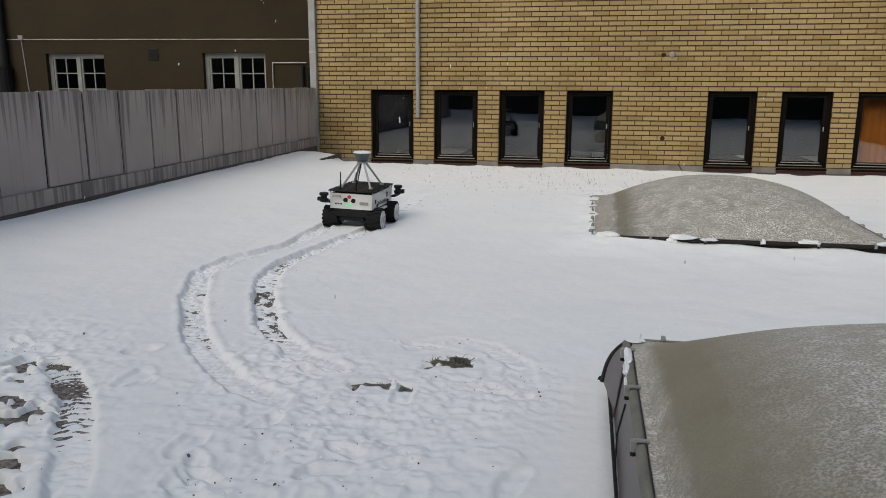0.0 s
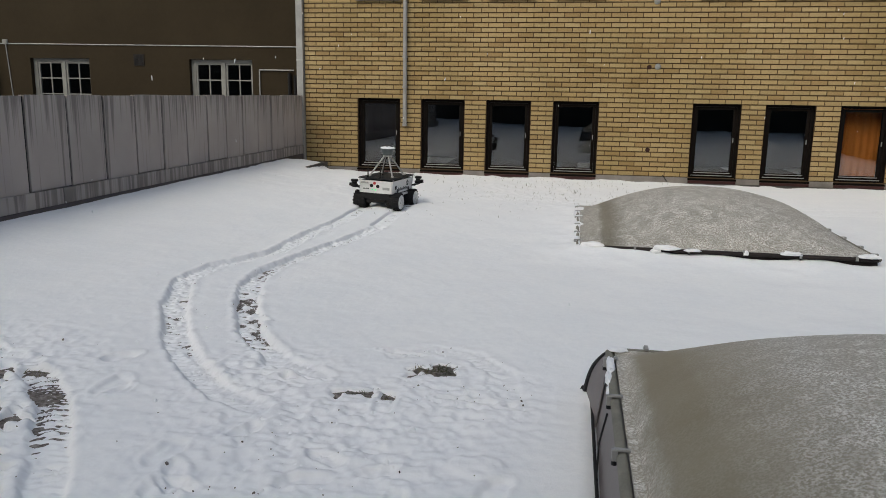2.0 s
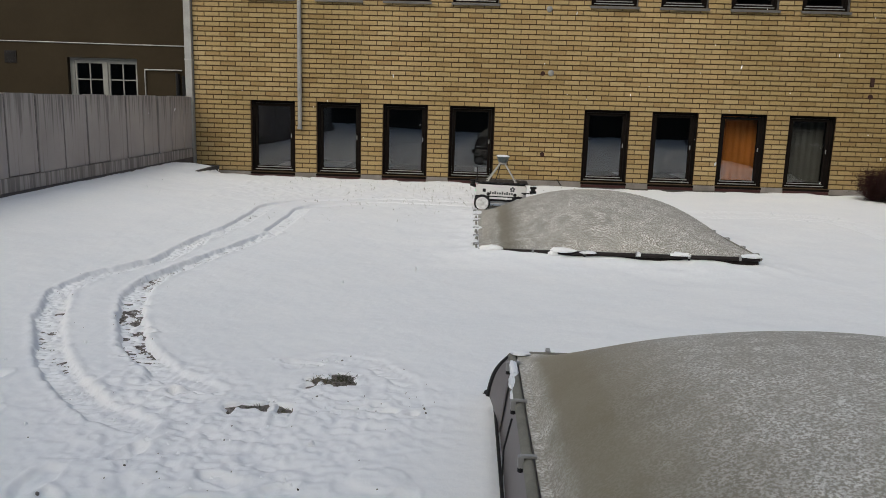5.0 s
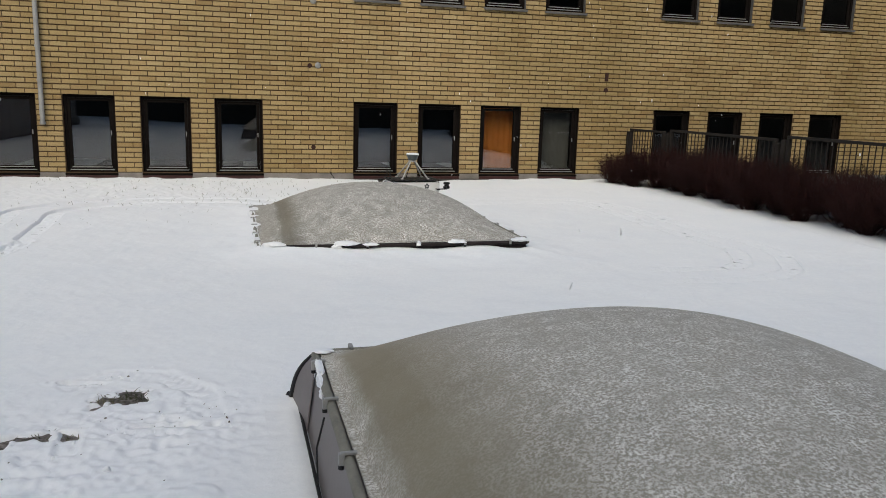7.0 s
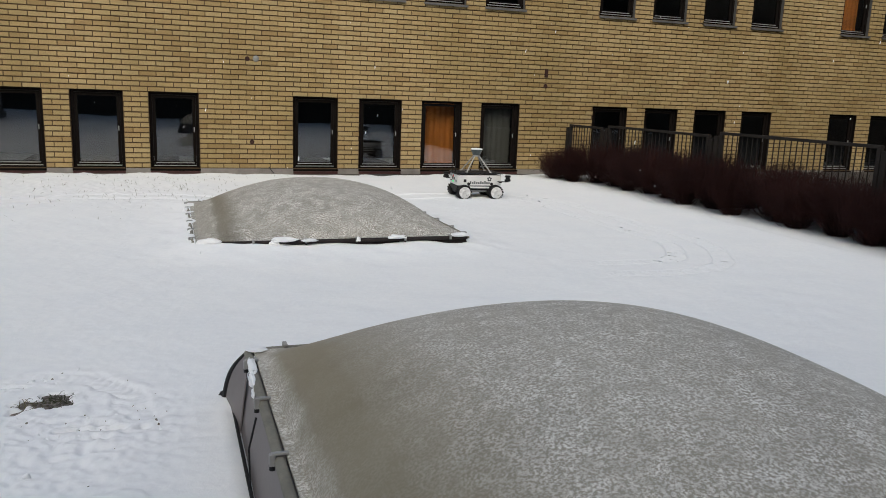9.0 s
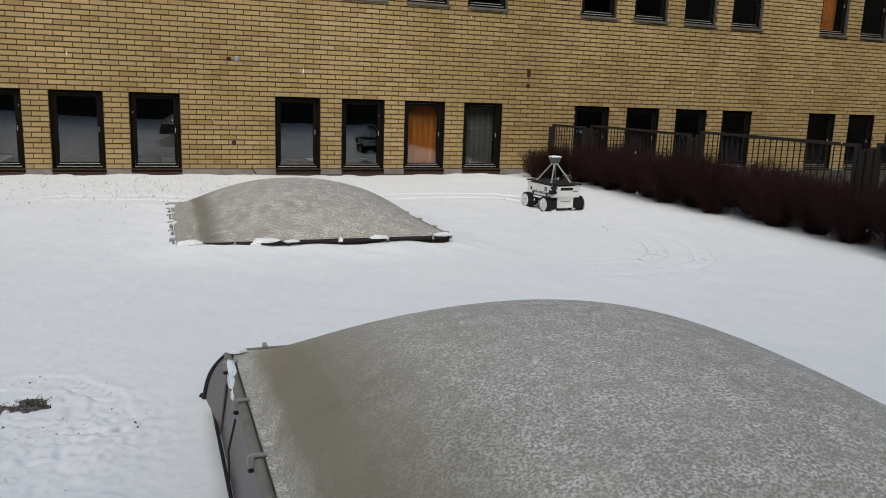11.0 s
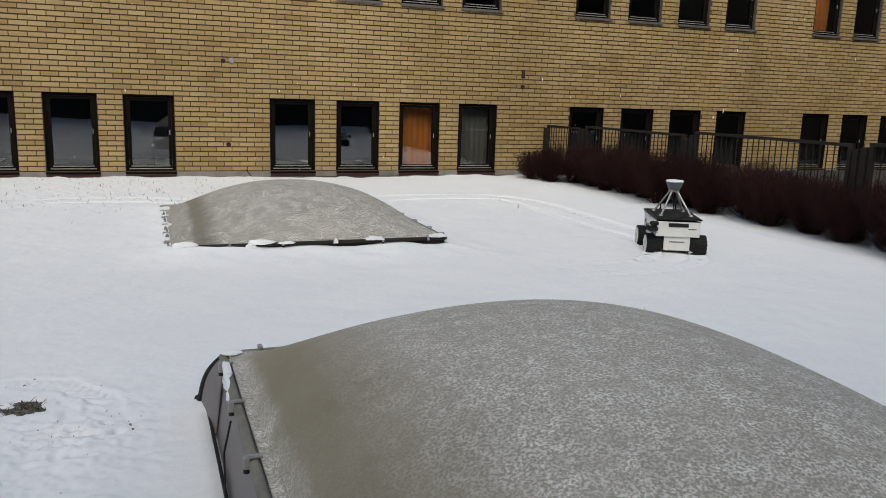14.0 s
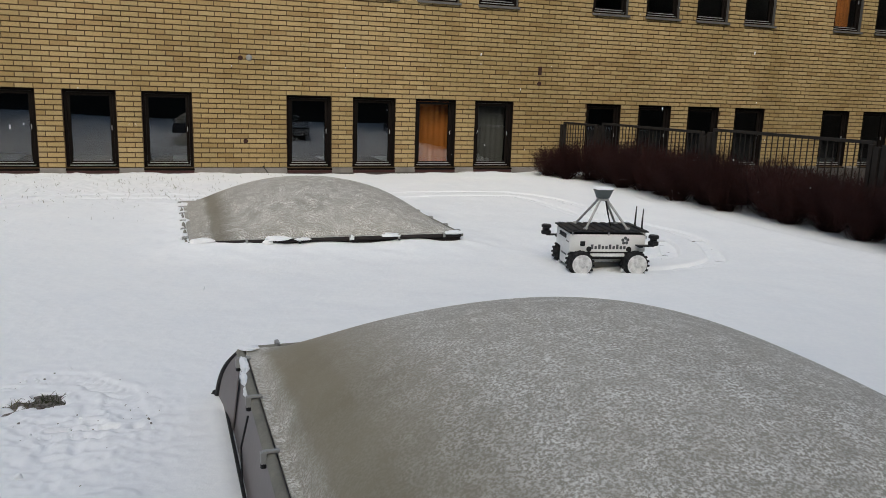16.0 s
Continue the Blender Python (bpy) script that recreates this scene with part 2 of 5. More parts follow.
# ---- mesh helpers ----
def box(bm, x0, x1, y0, y1, z0, z1, bevel=0.0):
    r = bmesh.ops.create_cube(bm, size=1)
    vs = r["verts"]
    for v in vs:
        v.co = Vector((x0 + (v.co.x + 0.5) * (x1 - x0), y0 + (v.co.y + 0.5) * (y1 - y0), z0 + (v.co.z + 0.5) * (z1 - z0)))
    if bevel:
        es = list({e for v in vs for e in v.link_edges})
        bmesh.ops.bevel(bm, geom=es, offset=bevel, segments=2, affect="EDGES", profile=0.7)
    return bm


def rod(bm, a, b, r0, r1=None, sides=10):
    """A round bar from a to b."""
    a, b = Vector(a), Vector(b)
    d = b - a
    m = Matrix.Translation((a + b) / 2) @ d.to_track_quat("Z", "Y").to_matrix().to_4x4()
    bmesh.ops.create_cone(bm, cap_ends=True, segments=sides, radius1=r0, radius2=r0 if r1 is None else r1, depth=d.length, matrix=m)
    return bm


def lathe(bm, profile, sides=24, axis="Z", at=(0, 0, 0)):
    """A turned body: profile of (radius, height)."""
    rings = []
    for r, h in profile:
        ring = []
        for i in range(sides):
            a = 2 * math.pi * i / sides
            p = (r * math.cos(a), r * math.sin(a), h)
            if axis == "Y":
                p = (p[0], p[2], p[1])
            ring.append(bm.verts.new(Vector(p) + Vector(at)))
        rings.append(ring)
    for a, b in zip(rings, rings[1:]):
        for i in range(sides):
            j = (i + 1) % sides
            bm.faces.new((a[i], a[j], b[j], b[i]))
    bm.faces.new(rings[0]), bm.faces.new(rings[-1])
    bmesh.ops.recalc_face_normals(bm, faces=bm.faces)
    return bm


def mesh_of(name, bm, mat, smooth=False):
    me = bpy.data.meshes.new(name)
    bm.to_mesh(me)
    bm.free()
    me.materials.append(mat)
    if smooth:
        me.shade_smooth()
        me.set_sharp_from_angle(angle=radians(40))
    return me


def part(name, bm, mat, parent=None, label="", smooth=False):
    ob = new(name, mesh_of(name, bm, mat, smooth))
    ob.parent = parent
    return tagged(ob, label)


def thing(name, label, category, at=None, group="", kind=""):
    """An Empty that carries the parts of one thing."""
    ob = new(name)
    ob.empty_display_size = 0.1
    if at is not None:
        ob.matrix_basis = at
    return tagged(ob, label, category, group, kind)


def cube(*a, **k):
    return box(bmesh.new(), *a, **k)


def lumps(bm, centre, size, n, seed):
    """A heap of soft snow: overlapping squashed balls of uneven size."""
    rnd = random.Random(seed)
    for _ in range(n):
        s = rnd.uniform(0.55, 1.0)
        m = Matrix.Translation((centre[0] + rnd.uniform(-1, 1) * size[0] * 0.6, centre[1] + rnd.uniform(-1, 1) * size[1] * 0.6, centre[2] + rnd.uniform(-0.3, 0.3) * size[2]))
        r = bmesh.ops.create_icosphere(bm, subdivisions=2, radius=1, matrix=m @ Matrix.Diagonal((size[0] * s * 0.6, size[1] * s * 0.6, size[2] * s, 1)))
        for v in r["verts"]:
            v.co += Vector((noise.noise(v.co * 23), noise.noise(v.co * 23 + Vector((5, 0, 0))), noise.noise(v.co * 23 + Vector((0, 7, 0))))) * 0.12 * min(size)
    return bm


# ---- the rover's way over the snow ----
# seconds, x, y, heading in degrees
ROVER = [(0.0, -3.67, 8.38, 88), (0.5, -3.67, 8.80, 88), (1.0, -3.68, 9.32, 88), (1.5, -3.69, 9.83, 88), (1.8, -3.73, 10.20, 86), (2.0, -3.72, 10.42, 81), (2.2, -3.65, 10.62, 74), (2.4, -3.55, 10.82, 64), (2.6, -3.43, 11.06, 52),
         (2.8, -3.22, 11.30, 41), (3.0, -3.04, 11.54, 32), (3.2, -2.84, 11.75, 23), (4.2, -1.68, 12.02, 5), (5.3, -0.43, 11.82, -2), (5.5, -0.24, 11.77, -2), (6.0, 0.27, 11.74, 0), (6.5, 0.78, 11.74, 2), (7.0, 1.33, 11.85, 4),
         (7.5, 1.87, 11.98, 6), (8.0, 2.53, 12.13, 3), (8.5, 3.07, 12.23, 0), (9.0, 3.50, 12.20, -4), (9.5, 3.98, 12.15, -20), (9.7, 4.13, 12.02, -38), (10.3, 4.42, 11.45, -70), (11.0, 4.48, 10.70, -86), (11.8, 4.44, 9.88, -84),
         (12.0, 4.44, 9.66, -86), (12.5, 4.43, 9.13, -86), (13.0, 4.50, 8.66, -88), (13.5, 4.50, 8.08, -96), (13.8, 4.43, 7.72, -105), (14.0, 4.33, 7.46, -115), (14.3, 4.19, 7.14, -127), (14.5, 4.06, 7.00, -135), (14.7, 3.95, 6.88, -149),
         (15.0, 3.74, 6.75, -168), (15.3, 3.49, 6.67, -182), (15.6, 3.20, 6.66, -190), (16.0, 2.72, 6.70, -192)]
SINK = 0.034


def rover_at(t):
    for a, b in zip(ROVER, ROVER[1:]):
        if t <= b[0]:
            k = (t - a[0]) / (b[0] - a[0])
            return [p + (q - p) * k for p, q in zip(a[1:], b[1:])]
    return list(ROVER[-1][1:])


WHEEL_R, WHEEL_X, WHEEL_Y = 0.125, 0.275, 0.248
SCALE = 0.985


def wheel_line(sy):
    """The way of a front wheel: seconds, x, y, every 0.02 s."""
    out = []
    for i in range(801):
        x, y, h = rover_at(i * 0.02)
        a = radians(h)
        c, n = math.cos(a), math.sin(a)
        out.append((i * 0.02, x + SCALE * (WHEEL_X * c - sy * WHEEL_Y * n), y + SCALE * (WHEEL_X * n + sy * WHEEL_Y * c)))
    return out


def stations(line, step):
    """The line's points about every step metres along it."""
    out, run = [line[0]], 0.0
    for a, b in zip(line, line[1:]):
        run += math.hypot(b[1] - a[1], b[2] - a[2])
        if run >= step:
            out.append(b)
            run = 0.0
    return out


FRESH = [stations(wheel_line(sy), 0.2) for sy in (-1, 1)]


# ---- the ground: frozen soil under a sheet of snow ----
def lattice(rng, x, y, cell):
    """Smooth random relief with bumps of about one cell, -1 to 1."""
    gx, gy = x / cell + 1000.0, y / cell + 1000.0
    ix, iy = np.floor(gx).astype(int), np.floor(gy).astype(int)
    fx, fy = gx - ix, gy - iy
    fx, fy = fx * fx * (3 - 2 * fx), fy * fy * (3 - 2 * fy)
    table = rng.uniform(-1, 1, (256, 256))
    v = lambda a, b: table[a % 256, b % 256]
    return (v(ix, iy) * (1 - fx) + v(ix + 1, iy) * fx) * (1 - fy) + (v(ix, iy + 1) * (1 - fx) + v(ix + 1, iy + 1) * fx) * fy


def lie(x, y):
    """The lie of the yard: it rises gently towards the concrete fence, and dips before the brick wall."""
    q = 0.5 - x
    g = 0.026 * (q + np.sqrt(q * q + 0.25)) / 2
    u = np.clip((y - 13.2) / 2.6, 0, 1)
    dip = 1 - 0.8 * u * u * (3 - 2 * u)
    bank = np.clip((-6.05 - x) / 0.12, 0, 1) * np.clip((15.1 - y) / 0.1, 0, 1)
    rise = 0.10 * np.clip((-4.2 - x) / 2.4, 0, 1) ** 2
    return g * dip + rise * (dip * (1 - bank) + bank) + g * (1 - dip) * bank


def lie_at(x, y):
    return float(lie(np.array(x, float), np.array(y, float)))


def soil(x, y):
    """The soil under the snow; it comes up to thin snow at the trampled corner and the grassy spots."""
    def mound(cx, cy, rx, ry):
        return np.clip(1.35 - np.hypot((x - cx) / rx, (y - cy) / ry), 0, 1)
    return lie(x, y) - 0.048 + np.maximum.reduce([0.031 * mound(-3.95, 3.1, 0.6, 0.9), 0.034 * mound(-1.93, 4.28, 0.3, 0.26), 0.03 * mound(-2.24, 3.86, 0.25, 0.2)])


def spacing(stops):
    """Grid lines from stops of (from, to, step)."""
    out = []
    for a, b, s in stops:
        out.extend(np.arange(a, b - 1e-6, s))
    return np.array(out + [stops[-1][1]])


RUT_WEST = [(-3.94, 8.73), (-3.98, 7.96), (-3.97, 6.97), (-4.23, 6.31), (-4.25, 5.79), (-3.98, 5.11), (-3.65, 4.51), (-3.33, 4.06), (-2.95, 3.67), (-2.67, 3.52)]
RUT_EAST = [(-3.38, 8.66), (-3.65, 7.03), (-3.75, 6.31), (-3.71, 5.86), (-3.49, 5.26), (-3.19, 4.64), (-3.0, 4.41), (-2.77, 4.16), (-2.54, 4.03)]
ARC = [(-2.17, 4.5), (-1.99, 4.65), (-1.74, 4.6), (-1.54, 4.35), (-1.48, 4.02), (-1.64, 3.86), (-1.91, 3.9)]
OLD_RUT = [(-3.0, 2.3), (-3.16, 2.58), (-3.37, 2.92), (-3.66, 3.34), (-3.96, 3.62), (-4.3, 3.84)]


def along(x, y, line):
    """Distance to a line and the way along it, for all grid points."""
    best, way, run = np.full(x.shape, 9.0), np.zeros(x.shape), 0.0
    for (ax, ay), (bx, by) in zip(line, line[1:]):
        dx, dy = bx - ax, by - ay
        n = math.hypot(dx, dy)
        k = np.clip(((x - ax) * dx + (y - ay) * dy) / (n * n), 0, 1)
        d = np.hypot(x - ax - k * dx, y - ay - k * dy)
        near = d < best
        best, way = np.where(near, d, best), np.where(near, run + k * n, way)
        run += n
    return best, way


def snow_height(x, y, pressed=True):
    rng = np.random.default_rng(5)
    r = [lattice(rng, x, y, c) for c in (2.6, 0.9, 0.31, 0.13, 0.06, 0.03)]
    z = lie(x, y) + 0.016 * r[0] + 0.008 * r[1] + 0.0045 * r[2] + 0.0022 * r[3] + 0.0012 * r[4]
    # stubble of grass lifts the snow before the brick wall
    far = np.clip((y - 10.5) / 2.0, 0, 1) * np.clip((1.2 - x) / 2, 0, 1)
    z += far * (0.006 * r[3] + 0.006 * r[4])
    # wheel ruts with lug prints and pushed-up rims
    for line, deep in ((RUT_WEST, 0.040), (RUT_EAST, 0.045), (ARC, 0.010), (OLD_RUT, 0.030)):
        d, s = along(x, y, line)
        d = d + 0.014 * r[3] + 0.012 * r[4] + 0.006 * r[5]
        end = np.clip((s.max() - s) / 0.7, 0, 1)
        floor = np.clip((0.092 - d) / 0.02, 0, 1) * (0.35 + 0.65 * end)
        rim = np.exp(-((d - 0.115) / 0.022) ** 2)
        wide = 0.068 if line is OLD_RUT else 0.058
        wave = np.sin(2 * math.pi * (s + 0.45 * d + 0.014 * r[3] + 0.008 * r[4]) / wide)
        lug = np.clip(wave * 2.2, -1, 0.6)
        # slits where a lug cut down to the soil
        z -= (0.012 if line is ARC else 0.036 if line is OLD_RUT else 0.024) * floor * np.clip(wave * 2.6 - 1.25, 0, 1) * np.clip((0.75 if line is OLD_RUT else 0.45) + 1.5 * r[3] + 0.9 * r[2], 0, 1)
        z += -deep * floor * (0.76 - 0.13 * lug + 0.18 * r[2] + 0.2 * r[4] + 0.22 * r[5]) + (0.0025 if line in (ARC, OLD_RUT) else 0.0045) * rim * (1 + 1.2 * r[3] + 0.8 * r[4])
    # the bed of the fresh track, on which pressed snow comes to lie
    if pressed:
        inside = (x > -4.4) & (x < 5.2) & (y > 6.2) & (y < 12.7)
        px, py = x[inside], y[inside]
        if px.size:
            bed = np.zeros(px.shape)
            for line in FRESH:
                d, _ = along(px, py, [p[1:] for p in line[1:-1]])
                bed = np.maximum(bed, np.clip((0.104 - d) / 0.025, 0, 1))
            z[inside] -= 0.062 * bed
    # trampled snow
    def patch(cx, cy, rx, ry):
        return np.clip(1.35 - np.hypot((x - cx) / rx, (y - cy) / ry), 0, 1)
    churn = np.maximum.reduce([patch(-2.25, 3.25, 0.75, 0.75), patch(-1.75, 3.85, 0.55, 0.5), patch(-2.1, 2.5, 0.9, 0.6), patch(-4.5, 3.8, 0.8, 0.55), patch(-3.8, 2.9, 0.5, 0.6), patch(-2.8, 3.9, 0.5, 0.5), patch(-2.3, 1.7, 1.3, 0.9)])
    z += churn * (0.003 * r[2] + 0.005 * np.clip(r[3] * 2.2, -1, 0.5) + 0.008 * np.clip(r[4] * 2.0, -1, 0.6) + 0.008 * r[5])
    rnd = random.Random(11)
    for _ in range(30):
        cx, cy = rnd.choice(((rnd.uniform(-2.9, -1.4), rnd.uniform(1.6, 3.9)), (rnd.uniform(-4.9, -3.2), rnd.uniform(2.4, 4.4))))
        a, l, w = rnd.uniform(0, 3.1), rnd.uniform(0.08, 0.13), rnd.uniform(0.04, 0.06)
        u, v = (x - cx) * math.cos(a) + (y - cy) * math.sin(a), -(x - cx) * math.sin(a) + (y - cy) * math.cos(a)
        e = np.hypot(u / l, v / w)
        e = e + 0.2 * r[4] + 0.15 * r[3]
        z += -rnd.uniform(0.01, 0.03) * np.clip((1.1 - e) / 0.22, 0, 1) + 0.006 * np.exp(-((e - 1.35) / 0.2) ** 2)
    # thin snow, and holes down to the grass
    z += -0.010 * patch(-1.93, 4.3, 0.22, 0.2) - 0.008 * patch(-2.25, 3.86, 0.2, 0.14)
    for cx, cy, rx, ry, deep in ((-1.94, 4.27, 0.11, 0.06, 0.045), (-1.86, 4.33, 0.07, 0.05, 0.042), (-2.02, 4.17, 0.05, 0.03, 0.041), (-2.25, 3.86, 0.15, 0.06, 0.075), (-2.18, 3.83, 0.05, 0.06, 0.041), (-2.61, 3.97, 0.14, 0.03, 0.041), (-2.15, 4.54, 0.14, 0.02, 0.029), (-1.63, 3.9, 0.12, 0.025, 0.041), (-3.06, 4.45, 0.1, 0.03, 0.041), (-4.18, 3.55, 0.10, 0.13, 0.062), (-3.82, 3.13, 0.16, 0.10, 0.062), (-3.70, 2.98, 0.07, 0.045, 0.058), (-3.57, 2.79, 0.05, 0.04, 0.052), (-3.50, 2.63, 0.12, 0.07, 0.062), (-3.42, 2.48, 0.12, 0.09, 0.062), (-2.65, 2.73, 0.025, 0.015, 0.046), (-3.22, 4.9, 0.03, 0.05, 0.035), (-3.54, 5.4, 0.04, 0.04, 0.035), (-3.99, 5.27, 0.03, 0.04, 0.029)):
        e = np.hypot((x - cx) / rx, (y - cy) / ry) + 0.45 * r[3] + 0.65 * r[4] + 0.5 * r[5]
        z += -deep * np.clip((1.1 - e) / 0.5, 0, 1) + 0.007 * np.exp(-((e - 1.5) / 0.3) ** 2)
    # a rounded slab of turned snow
    e = np.hypot((x - -1.52) / 0.13, (y - 3.17) / 0.1)
    z += 0.018 * np.clip(1.1 - e ** 4 + 0.3 * r[4], 0, 1)
    # snow thins out against the wall and the hedge, and is scoured round the skylights
    z += -0.05 * np.clip((y - 15.3) / 0.6, 0, 1) + 0.02 * r[2] * np.clip((y - 14.9) / 0.8, 0, 1)
    brink = np.clip((x - 6.08 + 0.15 * r[1]) / 0.3, 0, 1)
    z += (0.03 - 0.045 * brink * brink * (3 - 2 * brink)) * np.clip((x - 5.2) / 0.8, 0, 1) * np.clip((15 - y) / 2, 0, 1)
    hollow = np.clip((0.05 - np.maximum(np.abs(x - 0.23) - 1.23, np.abs(y - 2.4) - 1.6)) / 0.06, 0, 1)
    z += -0.05 * hollow
    # snow banked up before the farther skylight
    far_rim = np.maximum(np.abs(x - 0.33) - 1.43, np.abs(y - 9.45) - 1.45)
    z += (0.072 + 0.014 * r[2] + 0.010 * r[3]) * np.clip(1 - far_rim / 0.7, 0, 1) ** 2 * (far_rim > -0.3)
    return z


def ground():
    xs = spacing([(-60, -8, 13), (-8, -5, 0.1), (-5, -1.2, 0.0115), (-1.2, 2, 0.05), (2, 5.1, 0.028), (5.1, 8, 0.06), (8, 16, 0.4), (16, 60, 11)])
    ys = spacing([(-60, -10, 12.5), (-10, 1, 0.5), (1, 1.9, 0.075), (1.9, 6.0, 0.0115), (6.0, 8.6, 0.018), (8.6, 12.7, 0.026), (12.7, 16.6, 0.06), (16.6, 60, 10.85)])
    x, y = np.meshgrid(xs, ys)
    nx, ny = len(xs), len(ys)
    i = (np.arange(ny - 1)[:, None] * nx + np.arange(nx - 1)[None, :]).ravel()
    quads = np.stack([i, i + 1, i + 1 + nx, i + nx], 1)
    me = bpy.data.meshes.new("snow")
    me.from_pydata(np.stack([x, y, snow_height(x, y)], -1).reshape(-1, 3), [], quads.tolist())
    me.materials.append(SNOW)
    me.shade_smooth()
    tagged(new("snow", me), "white snow sheet with wheel ruts and footprints", "snow", kind="structure")
    xs, ys = spacing([(-60, -8, 13), (-8, -5, 0.25), (-5, -1, 0.06), (-1, 8, 0.25), (8, 60, 13)]), spacing([(-60, 0, 15), (0, 2, 0.25), (2, 5.5, 0.06), (5.5, 17, 0.25), (17, 60, 10.75)])
    x, y = np.meshgrid(xs, ys)
    nx, ny = len(xs), len(ys)
    i = (np.arange(ny - 1)[:, None] * nx + np.arange(nx - 1)[None, :]).ravel()
    me = bpy.data.meshes.new("ground")
    me.from_pydata(np.stack([x, y, soil(x, y)], -1).reshape(-1, 3), [], np.stack([i, i + 1, i + 1 + nx, i + nx], 1).tolist())
    me.materials.append(SOIL)
    tagged(new("ground", me), "dark wet soil under the snow", "ground", kind="structure")


ground()

# ---- the brick building ----
WALL_Y, PITCH, WIDTH, FIRST = 16.0, 1.35, 0.90, -5.71
COURSE, BRICK_LENGTH = 0.0953, 0.30
LOW, HIGH, UP_LOW, UP_HIGH, TOP = 0.07, 1.515, 3.51, 4.94, 6.8
WEST, EAST = -6.86, 24.0
COLUMNS = [k for k in range(22) if k % 5 != 4]


def left_edge(k):
    return FIRST + PITCH * k if k < 10 else 7.83 + 1.385 * (k - 10)


def openings(z):
    if LOW < z < HIGH or UP_LOW < z < UP_HIGH:
        return [(left_edge(k), left_edge(k) + WIDTH) for k in COLUMNS]
    return []


def brick_wall():
    bm = bmesh.new()
    for z0, z1 in ((-0.4, LOW), (LOW, HIGH), (HIGH, UP_LOW), (UP_LOW, UP_HIGH), (UP_HIGH, TOP)):
        x = WEST
        for a, b in openings((z0 + z1) / 2) + [(EAST, EAST)]:
            if a - x > 0.01:
                box(bm, x, a, WALL_Y + 0.016, WALL_Y + 0.24, z0, z1)
            x = b
    wall = part("wall_north", bm, MORTAR)
    tagged(wall, "yellow brick facade with dark recessed joints", "wall", kind="structure")
    # bricks: running bond, cut at the openings
    rnd = random.Random(3)
    pieces = []
    c = 0
    z = LOW
    while z + COURSE < TOP:
        runs, x = [], WEST
        for a, b in openings(z + COURSE / 2) + [(EAST, EAST)]:
            runs.append((x, a))
            x = b
        shift = (c % 2) * 0.15 + rnd.uniform(-0.012, 0.012)
        for a, b in runs:
            s = math.floor((a - FIRST - shift) / BRICK_LENGTH) * BRICK_LENGTH + FIRST + shift
            while s < b - 0.02:
                x0, x1 = max(s, a) + 0.0075, min(s + BRICK_LENGTH, b) - 0.0075
                if x1 - x0 > 0.03:
                    pieces.append((x0, x1, z + 0.0105, z + COURSE - 0.0105))
                s += BRICK_LENGTH
        z += COURSE
        c += 1
    return wall, pieces


def lay_bricks(wall, pieces):
    """Nearest bricks singly, the others joined."""
    rnd = random.Random(4)
    near = [p for p in pieces if -0.72 < p[0] and p[1] < 1.07 and p[2] < 3.3 and abs(p[1] - p[0] - 0.285) < 0.002][:300]
    chosen = set(near)
    bm = cube(-0.1425, 0.1425, -0.012, 0.03, 0, COURSE - 0.021, bevel=0.004)
    shared = mesh_of("brick", bm, BRICK)
    for x0, x1, z0, z1 in near:
        ob = new("brick", shared)
        ob.parent = wall
        ob.location = ((x0 + x1) / 2, WALL_Y + 0.012 + rnd.uniform(-0.003, 0.002), z0)
    verts, faces = [], []
    for p in pieces:
        if p in chosen:
            continue
        x0, x1, z0, z1 = p
        f, n = WALL_Y + rnd.uniform(-0.003, 0.003), len(verts)
        e = 0.004
        verts += [(x0, f + 0.06, z0), (x1, f + 0.06, z0), (x1, f + 0.06, z1), (x0, f + 0.06, z1), (x0, f + e, z0), (x1, f + e, z0), (x1, f + e, z1), (x0, f + e, z1), (x0 + e, f, z0 + e), (x1 - e, f, z0 + e), (x1 - e, f, z1 - e), (x0 + e, f, z1 - e)]
        for i in range(4):
            j = (i + 1) % 4
            faces += [(n + i, n + j, n + 4 + j, n + 4 + i), (n + 4 + i, n + 4 + j, n + 8 + j, n + 8 + i)]
        faces.append((n + 8, n + 9, n + 10, n + 11))
    me = bpy.data.meshes.new("bricks")
    me.from_pydata(verts, [], faces)
    me.materials.append(BRICKS)
    ob = new("bricks", me)
    ob.parent = wall
    tagged(ob, kind="stuff")


WALL, PIECES = brick_wall()


